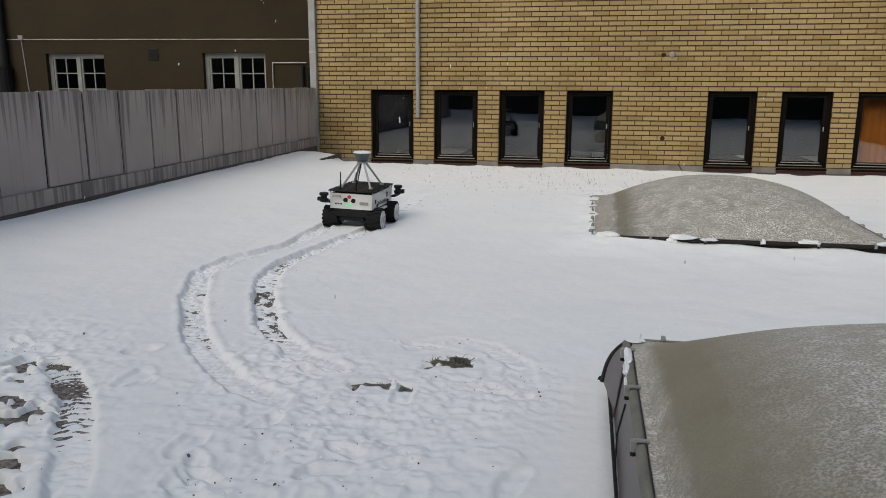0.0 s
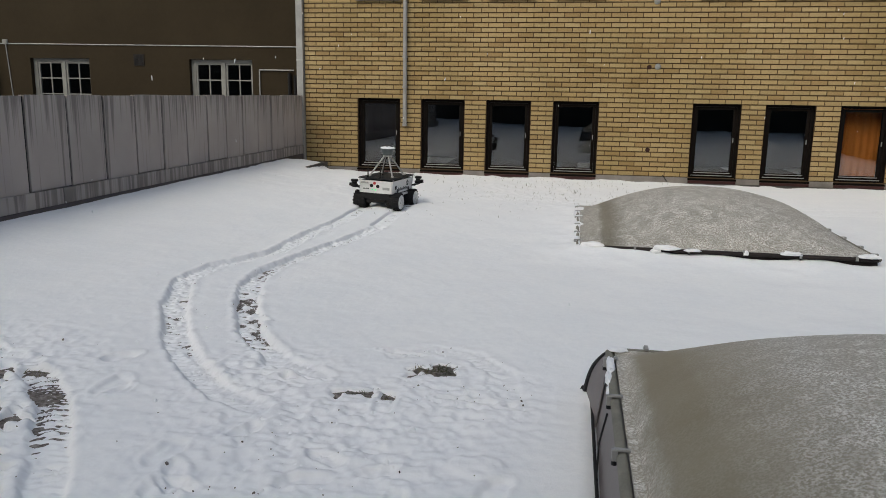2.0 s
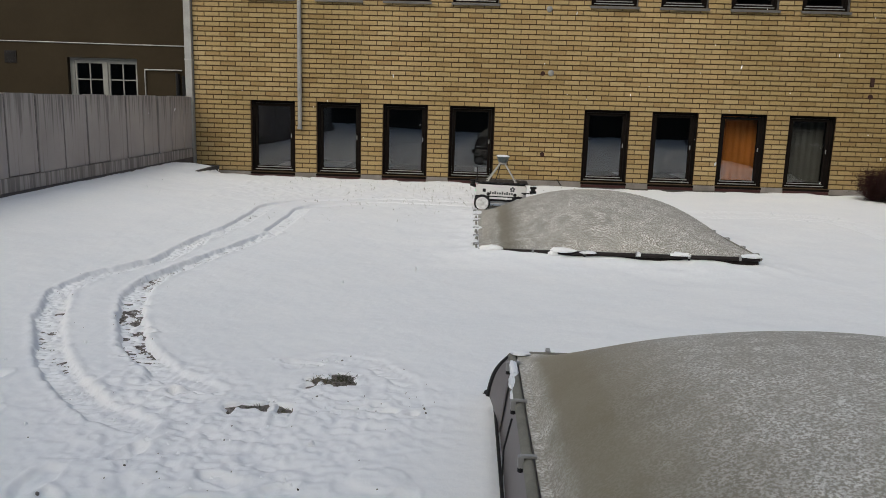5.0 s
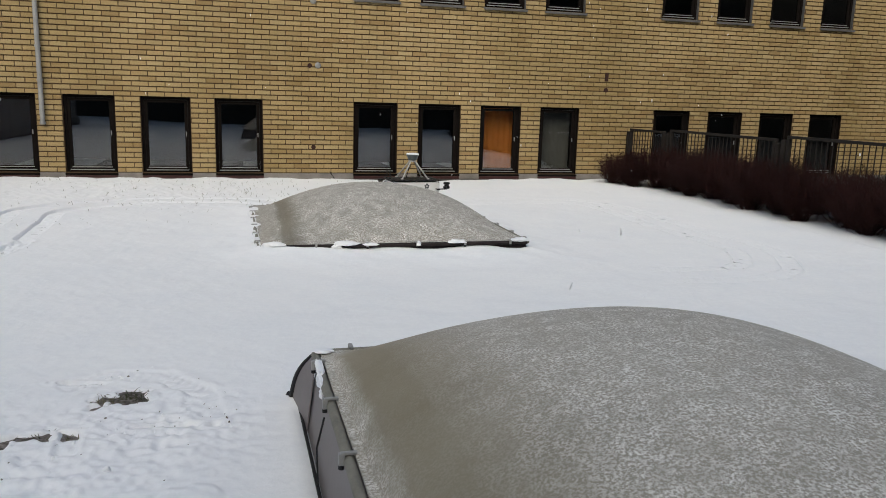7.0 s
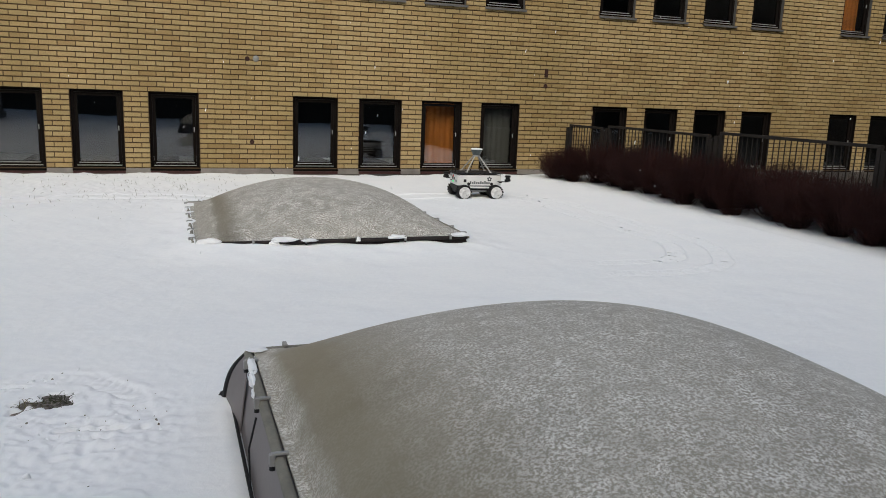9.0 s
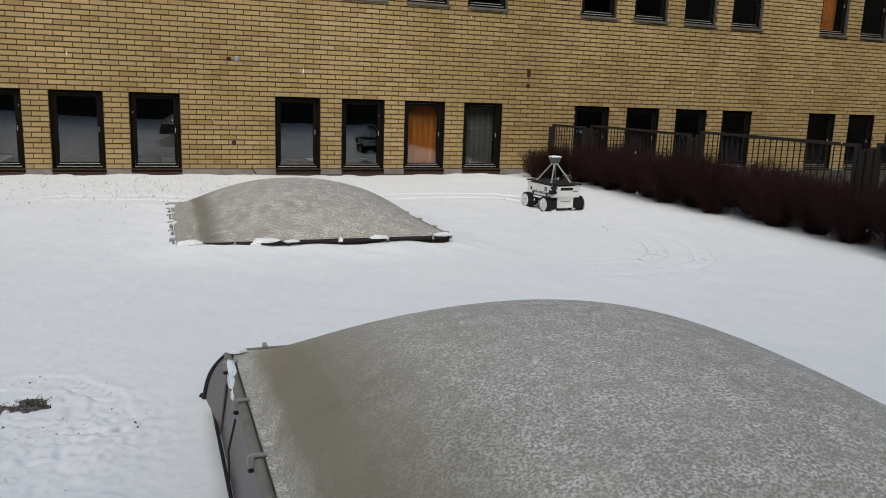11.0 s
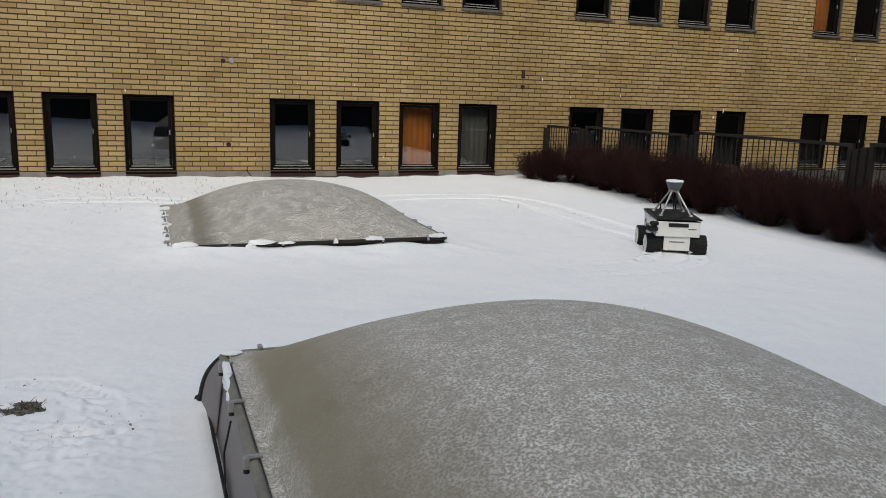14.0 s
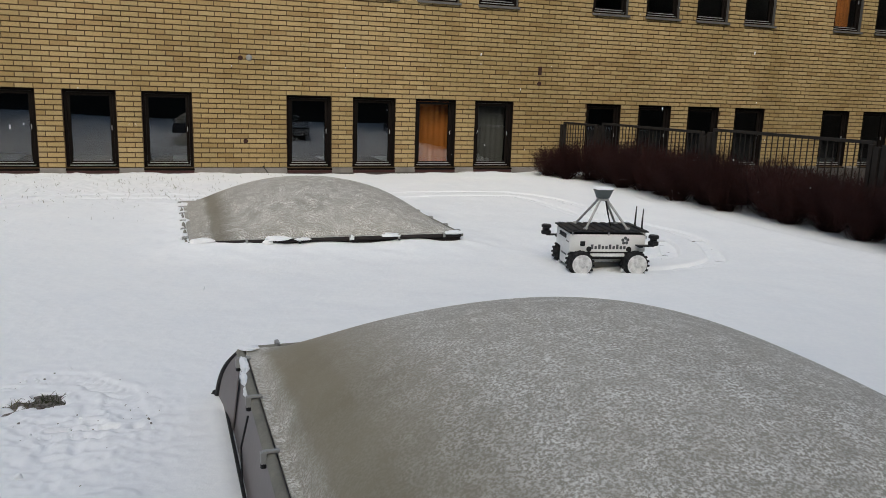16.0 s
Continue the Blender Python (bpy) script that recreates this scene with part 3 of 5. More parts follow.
def window(upper):
    """A dark window in its opening; its origin is the opening's lower left corner."""
    h = UP_HIGH - UP_LOW if upper else HIGH - LOW
    w = thing("window", "black-framed window with reflecting glass in the brick wall", "window", group="windows of the brick building", kind="structure")
    y0 = 0.085
    def frame_bm(a, b, c, d, t, y_front, y_back, bottom):
        bm = bmesh.new()
        box(bm, a, a + t, y_front, y_back, c, d, 0.004)
        box(bm, b - t, b, y_front, y_back, c, d, 0.004)
        box(bm, a + t, b - t, y_front, y_back, d - t, d, 0.004)
        box(bm, a + t, b - t, y_front, y_back, c, c + bottom, 0.004)
        return bm
    part("window_frame", frame_bm(0.003, WIDTH - 0.003, 0.0, h - 0.003, 0.055, y0, y0 + 0.11, 0.05), FRAME, w)
    part("sash", frame_bm(0.062, WIDTH - 0.062, 0.055, h - 0.064, 0.055, y0 + 0.02, y0 + 0.075, 0.06), FRAME, w)
    part("pane", cube(0.11, WIDTH - 0.11, y0 + 0.044, y0 + 0.05, 0.1, h - 0.11), GLASS, w, "dark reflecting glass").visible_shadow = False
    bead = bmesh.new()
    box(bead, 0.10, WIDTH - 0.10, y0 + 0.005, y0 + 0.018, 0.085, 0.10, 0.002)
    box(bead, 0.06, WIDTH - 0.06, y0 - 0.012, y0 - 0.002, 0.035, 0.05, 0.002)
    part("glazing_strip", bead, ALU, w, "dull aluminium strip")
    sill = bmesh.new()
    if upper:
        box(sill, -0.03, WIDTH + 0.03, -0.05, 0.11, -0.032, -0.012, 0.005)
        box(sill, -0.03, WIDTH + 0.03, -0.054, -0.046, -0.06, -0.014, 0.002)
        part("sill", sill, SILL, w, "weathered grey metal sill")
    else:
        box(sill, -0.01, WIDTH + 0.01, -0.045, 0.12, -0.05, -0.012, 0.006)
        part("sill", sill, FRAME, w)
        part("threshold", cube(0.0, WIDTH, -0.05, 0.02, -0.20, -0.055, 0.006), RED, w, "dark red painted upstand")
    part("latch", cube(WIDTH - 0.10, WIDTH - 0.085, y0 + 0.0, y0 + 0.02, h * 0.48, h * 0.54, 0.004), ALU, w)
    part("reveal_strip", cube(WIDTH - 0.012, WIDTH - 0.002, 0.012, 0.085, 0.0, h - 0.004), SILL if upper else FRAME, w)
    return w


low, high = window(False), window(True)
for k in COLUMNS:
    if k:
        copy_thing(low, pose(left_edge(k), WALL_Y, LOW))
        copy_thing(high, pose(left_edge(k), WALL_Y, UP_LOW))
low.matrix_basis, high.matrix_basis = pose(left_edge(0), WALL_Y, LOW), pose(left_edge(0), WALL_Y, UP_LOW)

# rooms behind the windows; their dimness is put into the wall colour
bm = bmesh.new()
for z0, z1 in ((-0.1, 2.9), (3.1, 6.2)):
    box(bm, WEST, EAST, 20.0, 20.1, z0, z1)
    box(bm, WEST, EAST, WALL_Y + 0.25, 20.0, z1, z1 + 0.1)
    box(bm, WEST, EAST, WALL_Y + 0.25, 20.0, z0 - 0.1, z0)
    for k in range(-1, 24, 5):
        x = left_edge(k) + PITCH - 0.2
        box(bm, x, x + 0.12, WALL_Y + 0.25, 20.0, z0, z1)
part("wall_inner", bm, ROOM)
tagged(bpy.data.objects["wall_inner"], "walls of the rooms indoors, their dimness painted dark", "wall", kind="structure")


def hanging(name, label, x0, x1, y, z0, z1, mat, folds):
    """A cloth in folds behind a window."""
    bm = bmesh.new()
    n = 48
    cols = []
    for i in range(n + 1):
        k = i / n
        x = x0 + (x1 - x0) * k
        yy = y + folds * math.sin(k * 2 * math.pi * (x1 - x0) / 0.13)
        cols.append([bm.verts.new((x, yy + d, z)) for d in (0, 0.006) for z in (z0, z1)])
    for a, b in zip(cols, cols[1:]):
        bm.faces.new((a[0], b[0], b[1], a[1]))
        bm.faces.new((b[2], a[2], a[3], b[3]))
        bm.faces.new((a[1], b[1], b[3], a[3]))
        bm.faces.new((b[0], a[0], a[2], b[2]))
    ob = part(name, bm, mat, smooth=True)
    tagged(ob, label, name)
    return ob


# the orange cloths stand in for lamplit interiors, the warm light put into their colour
hanging("curtain", "orange folded cloth standing in for a lit room behind a window", left_edge(7) + 0.03, left_edge(7) + WIDTH - 0.03, 16.42, 0.02, 1.62, ORANGE, 0.012)
hanging("blind", "grey fabric blind hanging behind a window", left_edge(8) + 0.03, left_edge(8) + WIDTH - 0.03, 16.40, 0.02, 1.62, BLIND, 0.006)
hanging("curtain", "orange folded cloth standing in for lamplight in an upper window", left_edge(15) + 0.03, left_edge(15) + WIDTH - 0.03, 16.42, 3.45, 5.0, ORANGE, 0.012)

# plinth, paving strip and trims along the foot of the wall
bm = bmesh.new()
x = WEST
for a, b in openings(0.5) + [(EAST, EAST)]:
    if a - x > 0.02:
        box(bm, x, a - 0.004, WALL_Y - 0.025, WALL_Y + 0.011, -0.4, LOW - 0.004, 0.006)
    x = b + 0.004
tagged(part("plinth", bm, PLINTH), "grey concrete plinth under the brickwork", "plinth", kind="structure")
tagged(part("paving_strip", cube(WEST, EAST, 15.45, WALL_Y - 0.06, -0.35, -0.035, 0.01), DARK_SLAB), "dark wet paving strip along the wall", "paving", kind="structure")
tagged(part("ledge", cube(-6.88, -6.12, 10.0, 15.2, -0.3, 0.235, 0.012), DARK_SLAB), "dark stone ledge beside the concrete fence", "ledge", kind="structure")

pipe = thing("downpipe", "grey zinc rain pipe down the brick wall", "pipe")
part("pipe", rod(bmesh.new(), (-4.69, 15.925, 0.95), (-4.69, 15.925, TOP), 0.042, sides=16), ZINC, pipe, smooth=True)
for z in (0.98, 1.75, 2.35, 4.3, 5.9):
    part("bracket", lathe(bmesh.new(), [(0.044, -0.02), (0.052, -0.02), (0.052, 0.02), (0.044, 0.02)], 16, at=(-4.69, 15.925, z)), ZINC, pipe)
    part("wall_hook", rod(bmesh.new(), (-4.69, 15.96, z), (-4.69, 16.02, z), 0.012, sides=8), ZINC, pipe)
strip = thing("corner_profile", "pale grey metal corner profile at the building's end", "trim", kind="structure")
part("profile", cube(-7.0, -6.862, 15.9, 16.26, -0.3, TOP, 0.008), ZINC, strip)
for z in (2.25, 4.4):
    part("joint_band", cube(-7.006, -6.856, 15.893, 16.266, z, z + 0.03, 0.004), ALU, strip)

for x, z, mat, w, label in ((0.16, 2.19, RUST, 0.045, "rust-stained hole in the brickwork"), (0.23, 0.59, RUST, 0.045, "rust-stained hole in the brickwork"), (6.59, 1.91, RUST, 0.05, "rust-stained hole in the brickwork")):
    ob = part("wall_hole", rod(bmesh.new(), (x, WALL_Y - 0.004, z), (x, WALL_Y + 0.05, z), w, sides=14), mat)
    tagged(ob, label, "hole")
ob = part("wall_vent", cube(6.55, 6.63, WALL_Y - 0.02, WALL_Y + 0.03, 2.10, 2.28, 0.01), RUST)
tagged(ob, "small rusty vent box on the brick wall", "vent")
for x, z in ((0.32, 2.20), (0.23, 3.42)):
    cap = thing("wall_fitting", "small round white fitting on the brick wall", "fitting")
    part("cover", lathe(bmesh.new(), [(0.06, 0.0), (0.06, -0.015), (0.045, -0.03), (0.01, -0.034)], 18, "Y", (x, WALL_Y - 0.002, z)), WHITE, cap, smooth=True)
cable = part("ground_cable", rod(rod(bmesh.new(), (0.55, 15.97, 0.10), (0.66, 15.965, -0.05), 0.008, sides=6), (0.66, 15.965, -0.05), (0.68, 15.9, -0.1), 0.008, sides=6), BLACK)
tagged(cable, "black cable at the foot of the wall", "cable")

# added dark slab, mostly unseen, so that the eastern panes mirror no snow
tagged(part("dark_reflection_slab", cube(8.5, 23.8, -2.0, 15.40, -0.3, 0.09, 0.01), DARK_SLAB), "dark slab behind the railing, added to darken the window reflections", "paving", kind="structure")

# ---- the concrete fence ----
FENCE_X, PANEL_PITCH = -6.9, 0.667
fence = thing("concrete_fence", "grey concrete panel fence on a block plinth, rain-streaked", "fence", kind="structure")
shared = mesh_of("panel", cube(-0.07, 0.0, 0.018, PANEL_PITCH - 0.018, 0.515, 1.54, 0.006), PANEL)
# the panels narrow a little towards the brick wall
joints = [15.474 - 0.622 * n - 0.0037 * n * n for n in range(22)]
for i, y in enumerate(joints):
    if i:
        ob = new("panel", shared)
        ob.parent, ob.location = fence, (FENCE_X - 0.004 * (i % 2), y, 0.006 * math.sin(i * 2.3))
        ob.scale = (1, (joints[i - 1] - y) / PANEL_PITCH, 1)
    # a black strip fills each gap in place of its shade
    part("joint_shade", cube(FENCE_X - 0.05, FENCE_X - 0.02, y - 0.0165, y + 0.0165, 0.512, 1.53), BLACK, fence, "black strip standing in for the shade in an open gap")
part("end_panel", cube(FENCE_X - 0.07, FENCE_X, joints[0] + 0.014, 15.98, 0.515, 1.54, 0.006), PANEL, fence)
part("backing", cube(-7.06, -6.975, 0.1, 16.0, -0.2, 1.50), WET, fence)
y = 15.95
while y > 0.2:
    n = 1.99
    part("plinth_block", cube(FENCE_X - 0.07, FENCE_X + 0.02, y - n + 0.006, y - 0.006, 0.33, 0.51, 0.01), BLOCK, fence)
    y -= n
part("footing", cube(FENCE_X - 0.07, FENCE_X + 0.015, 0.1, 15.97, -0.2, 0.328, 0.01), WET, fence, "dark wet concrete footing")

# ---- the brown building beyond the fence ----
FAR_Y = 18.5
bm = bmesh.new()
HOLES = ((-15.16, -13.49), (-10.76, -9.10))
x = -34.0
for a, b in HOLES + ((-6.95, -6.95),):
    box(bm, x, a, FAR_Y, FAR_Y + 0.35, -1.0, 9.0)
    if b > a:
        box(bm, a, b, FAR_Y, FAR_Y + 0.35, -1.0, 0.95)
        box(bm, a, b, FAR_Y, FAR_Y + 0.35, 2.36, 9.0)
    x = b
tagged(part("wall_far", bm, PLASTER), "brown plastered facade behind the fence", "wall", kind="structure")
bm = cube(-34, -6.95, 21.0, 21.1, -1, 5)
# unseen ceiling, added to keep sky light off the inner wall
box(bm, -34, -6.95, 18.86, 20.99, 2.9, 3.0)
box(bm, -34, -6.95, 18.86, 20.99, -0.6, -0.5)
tagged(part("wall_far_inner", bm, ROOM), "inner wall and added ceiling behind the plastered facade, dimness painted dark", "wall", kind="structure")
for a, b in HOLES:
    w = thing("window", "white-painted small-paned window in brown plaster", "window", kind="structure")
    f = bmesh.new()
    yy = FAR_Y + 0.12
    box(f, a, a + 0.11, yy, yy + 0.1, 0.95, 2.36, 0.006), box(f, b - 0.05, b, yy, yy + 0.1, 0.95, 2.36, 0.006)
    box(f, a + 0.11, b - 0.05, yy, yy + 0.1, 2.28, 2.36, 0.006), box(f, a + 0.11, b - 0.05, yy, yy + 0.1, 0.95, 1.03, 0.006)
    mid = (a + b) / 2 + 0.03
    box(f, mid - 0.045, mid + 0.045, yy - 0.01, yy + 0.09, 1.03, 2.28, 0.006)
    part("window_frame", f, WHITE, w)
    for l, r in ((a + 0.11, mid - 0.045), (mid + 0.045, b - 0.05)):
        s = bmesh.new()
        box(s, l, l + 0.045, yy + 0.02, yy + 0.07, 1.03, 2.28), box(s, r - 0.045, r, yy + 0.02, yy + 0.07, 1.03, 2.28)
        box(s, l + 0.045, r - 0.045, yy + 0.02, yy + 0.07, 2.235, 2.28), box(s, l + 0.045, r - 0.045, yy + 0.02, yy + 0.07, 1.03, 1.075)
        c = part("casement", s, WHITE, w)
        g = bmesh.new()
        m = (l + r) / 2
        box(g, m - 0.014, m + 0.014, yy + 0.03, yy + 0.06, 1.075, 2.235)
        for z in (1.45, 1.85):
            box(g, l + 0.045, m - 0.014, yy + 0.03, yy + 0.06, z, z + 0.028), box(g, m + 0.014, r - 0.045, yy + 0.03, yy + 0.06, z, z + 0.028)
        part("glazing_bar", g, WHITE, c)
        part("pane", cube(l + 0.04, r - 0.04, yy + 0.043, yy + 0.048, 1.07, 2.24), GLASS, c, "reflecting glass").visible_shadow = False
v = thing("wall_vent", "dark square vent grille in brown plaster", "vent")
part("frame", cube(-12.25, -11.96, FAR_Y - 0.02, FAR_Y + 0.02, 2.19, 2.48, 0.008), STEEL, v)
for i in range(6):
    part("slat", cube(-12.22, -11.99, FAR_Y - 0.03, FAR_Y - 0.021, 2.215 + i * 0.043, 2.24 + i * 0.043), BLACK, v)
c = thing("wall_cable", "pale cable run along the plastered facade", "cable")
part("cable", rod(bmesh.new(), (-30, FAR_Y - 0.015, 2.80), (-6.97, FAR_Y - 0.015, 2.665), 0.013, sides=8), ZINC, c)
part("drop_cable", rod(bmesh.new(), (-15.82, FAR_Y - 0.015, 2.74), (-15.72, FAR_Y - 0.015, 1.2), 0.012, sides=8), ZINC, c)
part("junction_box", cube(-15.88, -15.75, FAR_Y - 0.06, FAR_Y, 2.70, 2.82, 0.01), WHITE, c)
p = thing("dark_pipe", "dark cast rain pipe on brown plaster", "pipe")
part("pipe", rod(bmesh.new(), (-16.3, FAR_Y - 0.12, -0.5), (-16.3, FAR_Y - 0.12, 9), 0.11, sides=16), BLACK, p, smooth=True)
part("collar", rod(bmesh.new(), (-16.35, FAR_Y - 0.15, 1.2), (-16.35, FAR_Y - 0.15, 2.0), 0.24, sides=16), BLACK, p)
h = thing("pipe_frame", "thin pale pipe frame with dark hoses on brown plaster", "pipe")
part("rail", rod(bmesh.new(), (-8.9, FAR_Y - 0.04, 2.12), (-8.02, FAR_Y - 0.04, 2.12), 0.016, sides=8), ZINC, h)
part("upright", rod(bmesh.new(), (-8.9, FAR_Y - 0.04, 1.2), (-8.9, FAR_Y - 0.04, 2.12), 0.016, sides=8), ZINC, h)
for x, z in ((-8.12, 2.05), (-7.97, 2.0)):
    part("hose", rod(bmesh.new(), (x, FAR_Y - 0.06, 1.2), (x, FAR_Y - 0.06, z), 0.045, sides=10), BLACK, h)

# ---- plain facades that close the yard: south known from reflections, the others added ----
bm = bmesh.new()
box(bm, -46, 30, -8.6, -8.2, -0.5, 11.0)
tagged(part("wall_south", bm, BACK), "dark facade on the far side of the yard", "wall", kind="structure")
# unseen west and east walls, added to block sky from panes and brickwork
tagged(part("wall_west_unseen", cube(-46.4, -46.0, -8.2, 18.4, -0.5, 9.0), BACK), "unseen dark facade added to darken the window reflections", "wall", kind="structure")
tagged(part("wall_east_unseen", cube(23.9, 24.2, -8.2, 16.0, -0.5, 11.0), BACK), "unseen dark facade added to darken the window reflections", "wall", kind="structure")


# ---- the two skylights ----
def skylight(name_label, x0, x1, y0, y1, z_edge, rise, z_foot, power, full):
    """A domed acrylic skylight clamped on a curb."""
    s = thing("skylight", name_label, "skylight", group="domed skylights of the yard")
    cx, cy, hx, hy = (x0 + x1) / 2, (y0 + y1) / 2, (x1 - x0) / 2, (y1 - y0) / 2
    # curb: four sloping sides
    curb = bmesh.new()
    slope = 0.18 * (z_edge - z_foot)
    rings = []
    for d, z in ((slope, z_foot), (0.0, z_edge - 0.035), (-0.06, z_edge - 0.035), (-0.06, z_foot)):
        rings.append([curb.verts.new((cx + sx * (hx + d), cy + sy * (hy + d), z)) for sx, sy in ((-1, -1), (1, -1), (1, 1), (-1, 1))])
    for a, b in zip(rings, rings[1:] + rings[:1]):
        for i in range(4):
            curb.faces.new((a[i], a[(i + 1) % 4], b[(i + 1) % 4], b[i]))
    bmesh.ops.recalc_face_normals(curb, faces=curb.faces)
    bmesh.ops.bevel(curb, geom=list(curb.edges), offset=0.008, segments=2, affect="EDGES")
    part("curb", curb, CLAD if z_edge > 0.25 else CURB, s, "mauve-grey clad curb" if z_edge > 0.25 else "dark curb half sunk in snow")
    # dome with a flat flange
    n = 64
    bm = bmesh.new()
    grid = []
    for j in range(n + 1):
        row = []
        for i in range(n + 1):
            u, v = 2 * i / n - 1, 2 * j / n - 1
            a, b = min(1, abs(u) / 0.965), min(1, abs(v) / 0.965)
            h = ((1 - a ** power) * (1 - b ** power)) ** full
            row.append(bm.verts.new((cx + u * hx * 0.995, cy + v * hy * 0.995, z_edge + rise * h + 0.004 * noise.noise(Vector((u * 3, v * 3, cx))))))
        grid.append(row)
    for j in range(n):
        for i in range(n):
            bm.faces.new((grid[j][i], grid[j][i + 1], grid[j + 1][i + 1], grid[j + 1][i]))
    edge = [grid[0][i] for i in range(n)] + [grid[j][n] for j in range(n)] + [grid[n][i] for i in range(n, 0, -1)] + [grid[j][0] for j in range(n, 0, -1)]
    down = [bm.verts.new(v.co - Vector((0, 0, 0.012))) for v in edge]
    for i in range(len(edge)):
        k = (i + 1) % len(edge)
        bm.faces.new((edge[k], edge[i], down[i], down[k]))
    part("dome", bm, ACRYLIC if z_edge > 0.25 else FROSTED, s, "weathered grey-brown acrylic dome grained with frozen snow", smooth=True)
    # clamping tubes and clips along the four edges
    for (ax, ay), (bx, by) in (((x0, y0), (x1, y0)), ((x1, y0), (x1, y1)), ((x1, y1), (x0, y1)), ((x0, y1), (x0, y0))):
        ox, oy = (by - ay), -(bx - ax)
        q = math.hypot(ox, oy)
        ox, oy = ox / q * 0.018, oy / q * 0.018
        part("edge_tube", rod(bmesh.new(), (ax + ox, ay + oy, z_edge - 0.02), (bx + ox, by + oy, z_edge - 0.02), 0.021, sides=12), MOSSY if z_edge > 0.25 or ay != by or ay > 9 else CURB, s, "worn edge tube", smooth=True)
        for k in ((0.06, 0.218, 0.388, 0.565, 0.75, 0.93) if z_edge > 0.25 else (0.05, 0.195, 0.38, 0.565, 0.75, 0.93)):
            px, py = ax + (bx - ax) * k, ay + (by - ay) * k
            along_x = abs(bx - ax) > abs(by - ay)
            clip = bmesh.new()
            dx, dy = (0.009, 0.03) if along_x else (0.03, 0.009)
            box(clip, px - dx + ox, px + dx + ox, py - dy + oy, py + dy + oy, z_edge + 0.006, z_edge + 0.016, 0.003)
            lx, ly = px + ox * 2.5, py + oy * 2.5
            box(clip, lx - 0.011, lx + 0.011, ly - 0.011, ly + 0.011, z_edge - 0.032, z_edge + 0.012, 0.004)
            c = part("clip", clip, ZINC, s, "grey metal clip")
            part("bolt", rod(bmesh.new(), (lx, ly, z_edge - 0.048), (lx, ly, z_edge - 0.03), 0.011, sides=8), BLACK, c)
    return s


near = skylight("large domed skylight with grey-clad curb and clips", -0.935, 1.4, 0.9, 3.93, 0.375, 0.46, -0.12, 2.1, 0.65)
far = skylight("domed skylight half sunk in the snow", -1.09, 1.76, 8.03, 10.9, 0.13, 0.465, -0.15, 2.15, 0.80)
part("strut", rod(rod(bmesh.new(), (-0.985, 3.25, 0.31), (-1.008, 3.33, 0.14), 0.0045, sides=6), (-1.008, 3.33, 0.14), (-1.018, 3.18, 0.02), 0.0045, sides=6), BLACK, near, "black cable at the curb")


def bowed(a, b, out, n=9):
    """Points from a to b that bow outwards."""
    a, b, out = Vector(a), Vector(b), Vector(out)
    return [a.lerp(b, i / n) + out * math.sin(math.pi * i / n) for i in range(n + 1)]


# the loose flap of cladding at the corner, edged with black rubber
lip = bowed((-0.962, 3.95, 0.352), (-1.052, 4.19, 0.035), (-0.018, 0.01, 0.022))
root = [Vector((-0.958, 3.90, 0.335)).lerp(Vector((-1.012, 3.80, 0.0)), i / 9) for i in range(10)]
bm = bmesh.new()
rows = [[bm.verts.new(p + Vector((d, 0, 0))) for p in line] for line in (root, lip) for d in (0.0, 0.006)]
for p, q in ((0, 2), (3, 1), (2, 3), (1, 0)):
    for i in range(9):
        bm.faces.new((rows[p][i], rows[p][i + 1], rows[q][i + 1], rows[q][i]))
bmesh.ops.recalc_face_normals(bm, faces=bm.faces)
part("corner_flap", bm, CLAD, near, "mauve-grey cladding flared at the corner", smooth=True)
bm = bmesh.new()
rings = []
for i, p in enumerate(lip):
    turn = (lip[min(i + 1, 9)] - lip[max(i - 1, 0)]).to_track_quat("Z", "Y")
    rings.append([bm.verts.new(p + turn @ Vector(((0.008 + 0.0012 * i) * math.cos(k * math.pi / 4), (0.008 + 0.0012 * i) * math.sin(k * math.pi / 4), 0))) for k in range(8)])
for p, q in zip(rings, rings[1:]):
    for k in range(8):
        bm.faces.new((p[k], p[(k + 1) % 8], q[(k + 1) % 8], q[k]))
bm.faces.new(rings[0]), bm.faces.new(rings[-1])
bmesh.ops.recalc_face_normals(bm, faces=bm.faces)
part("seal", bm, BLACK, near, "black rubber seal at the corner", smooth=True)
part("seal", rod(bmesh.new(), (-1.022, 4.05, 0.03), (-1.003, 0.85, 0.012), 0.008, sides=8), BLACK, near)
bm = bmesh.new()
lumps(bm, (-1.062, 4.21, 0.035), (0.03, 0.03, 0.024), 6, 2)
lumps(bm, (-1.09, 4.24, 0.03), (0.018, 0.02, 0.012), 4, 6)
tagged(part("rubber_bundle", bm, BLACK, smooth=True), "black crumpled rubber at the skylight's foot", "rubber")


def drift(cx, cy, cz, sx, sy, sz, seed):
    """A small drift of snow: one uneven cap with a ragged outline."""
    bm = bmesh.new()
    bmesh.ops.create_icosphere(bm, subdivisions=4, radius=1)
    off = Vector((seed * 3.7, seed * 1.3, 0))
    for v in bm.verts:
        n = noise.noise(v.co * 1.7 + off) * 0.3 + noise.noise(v.co * 4.5 + off) * 0.12 + noise.noise(v.co * 11 + off) * 0.05
        v.co = v.co * (1 + n)
        v.co.z = max(v.co.z, -0.4)
        v.co = Vector((cx + v.co.x * sx, cy + v.co.y * sy, cz + v.co.z * sz))
    return bm


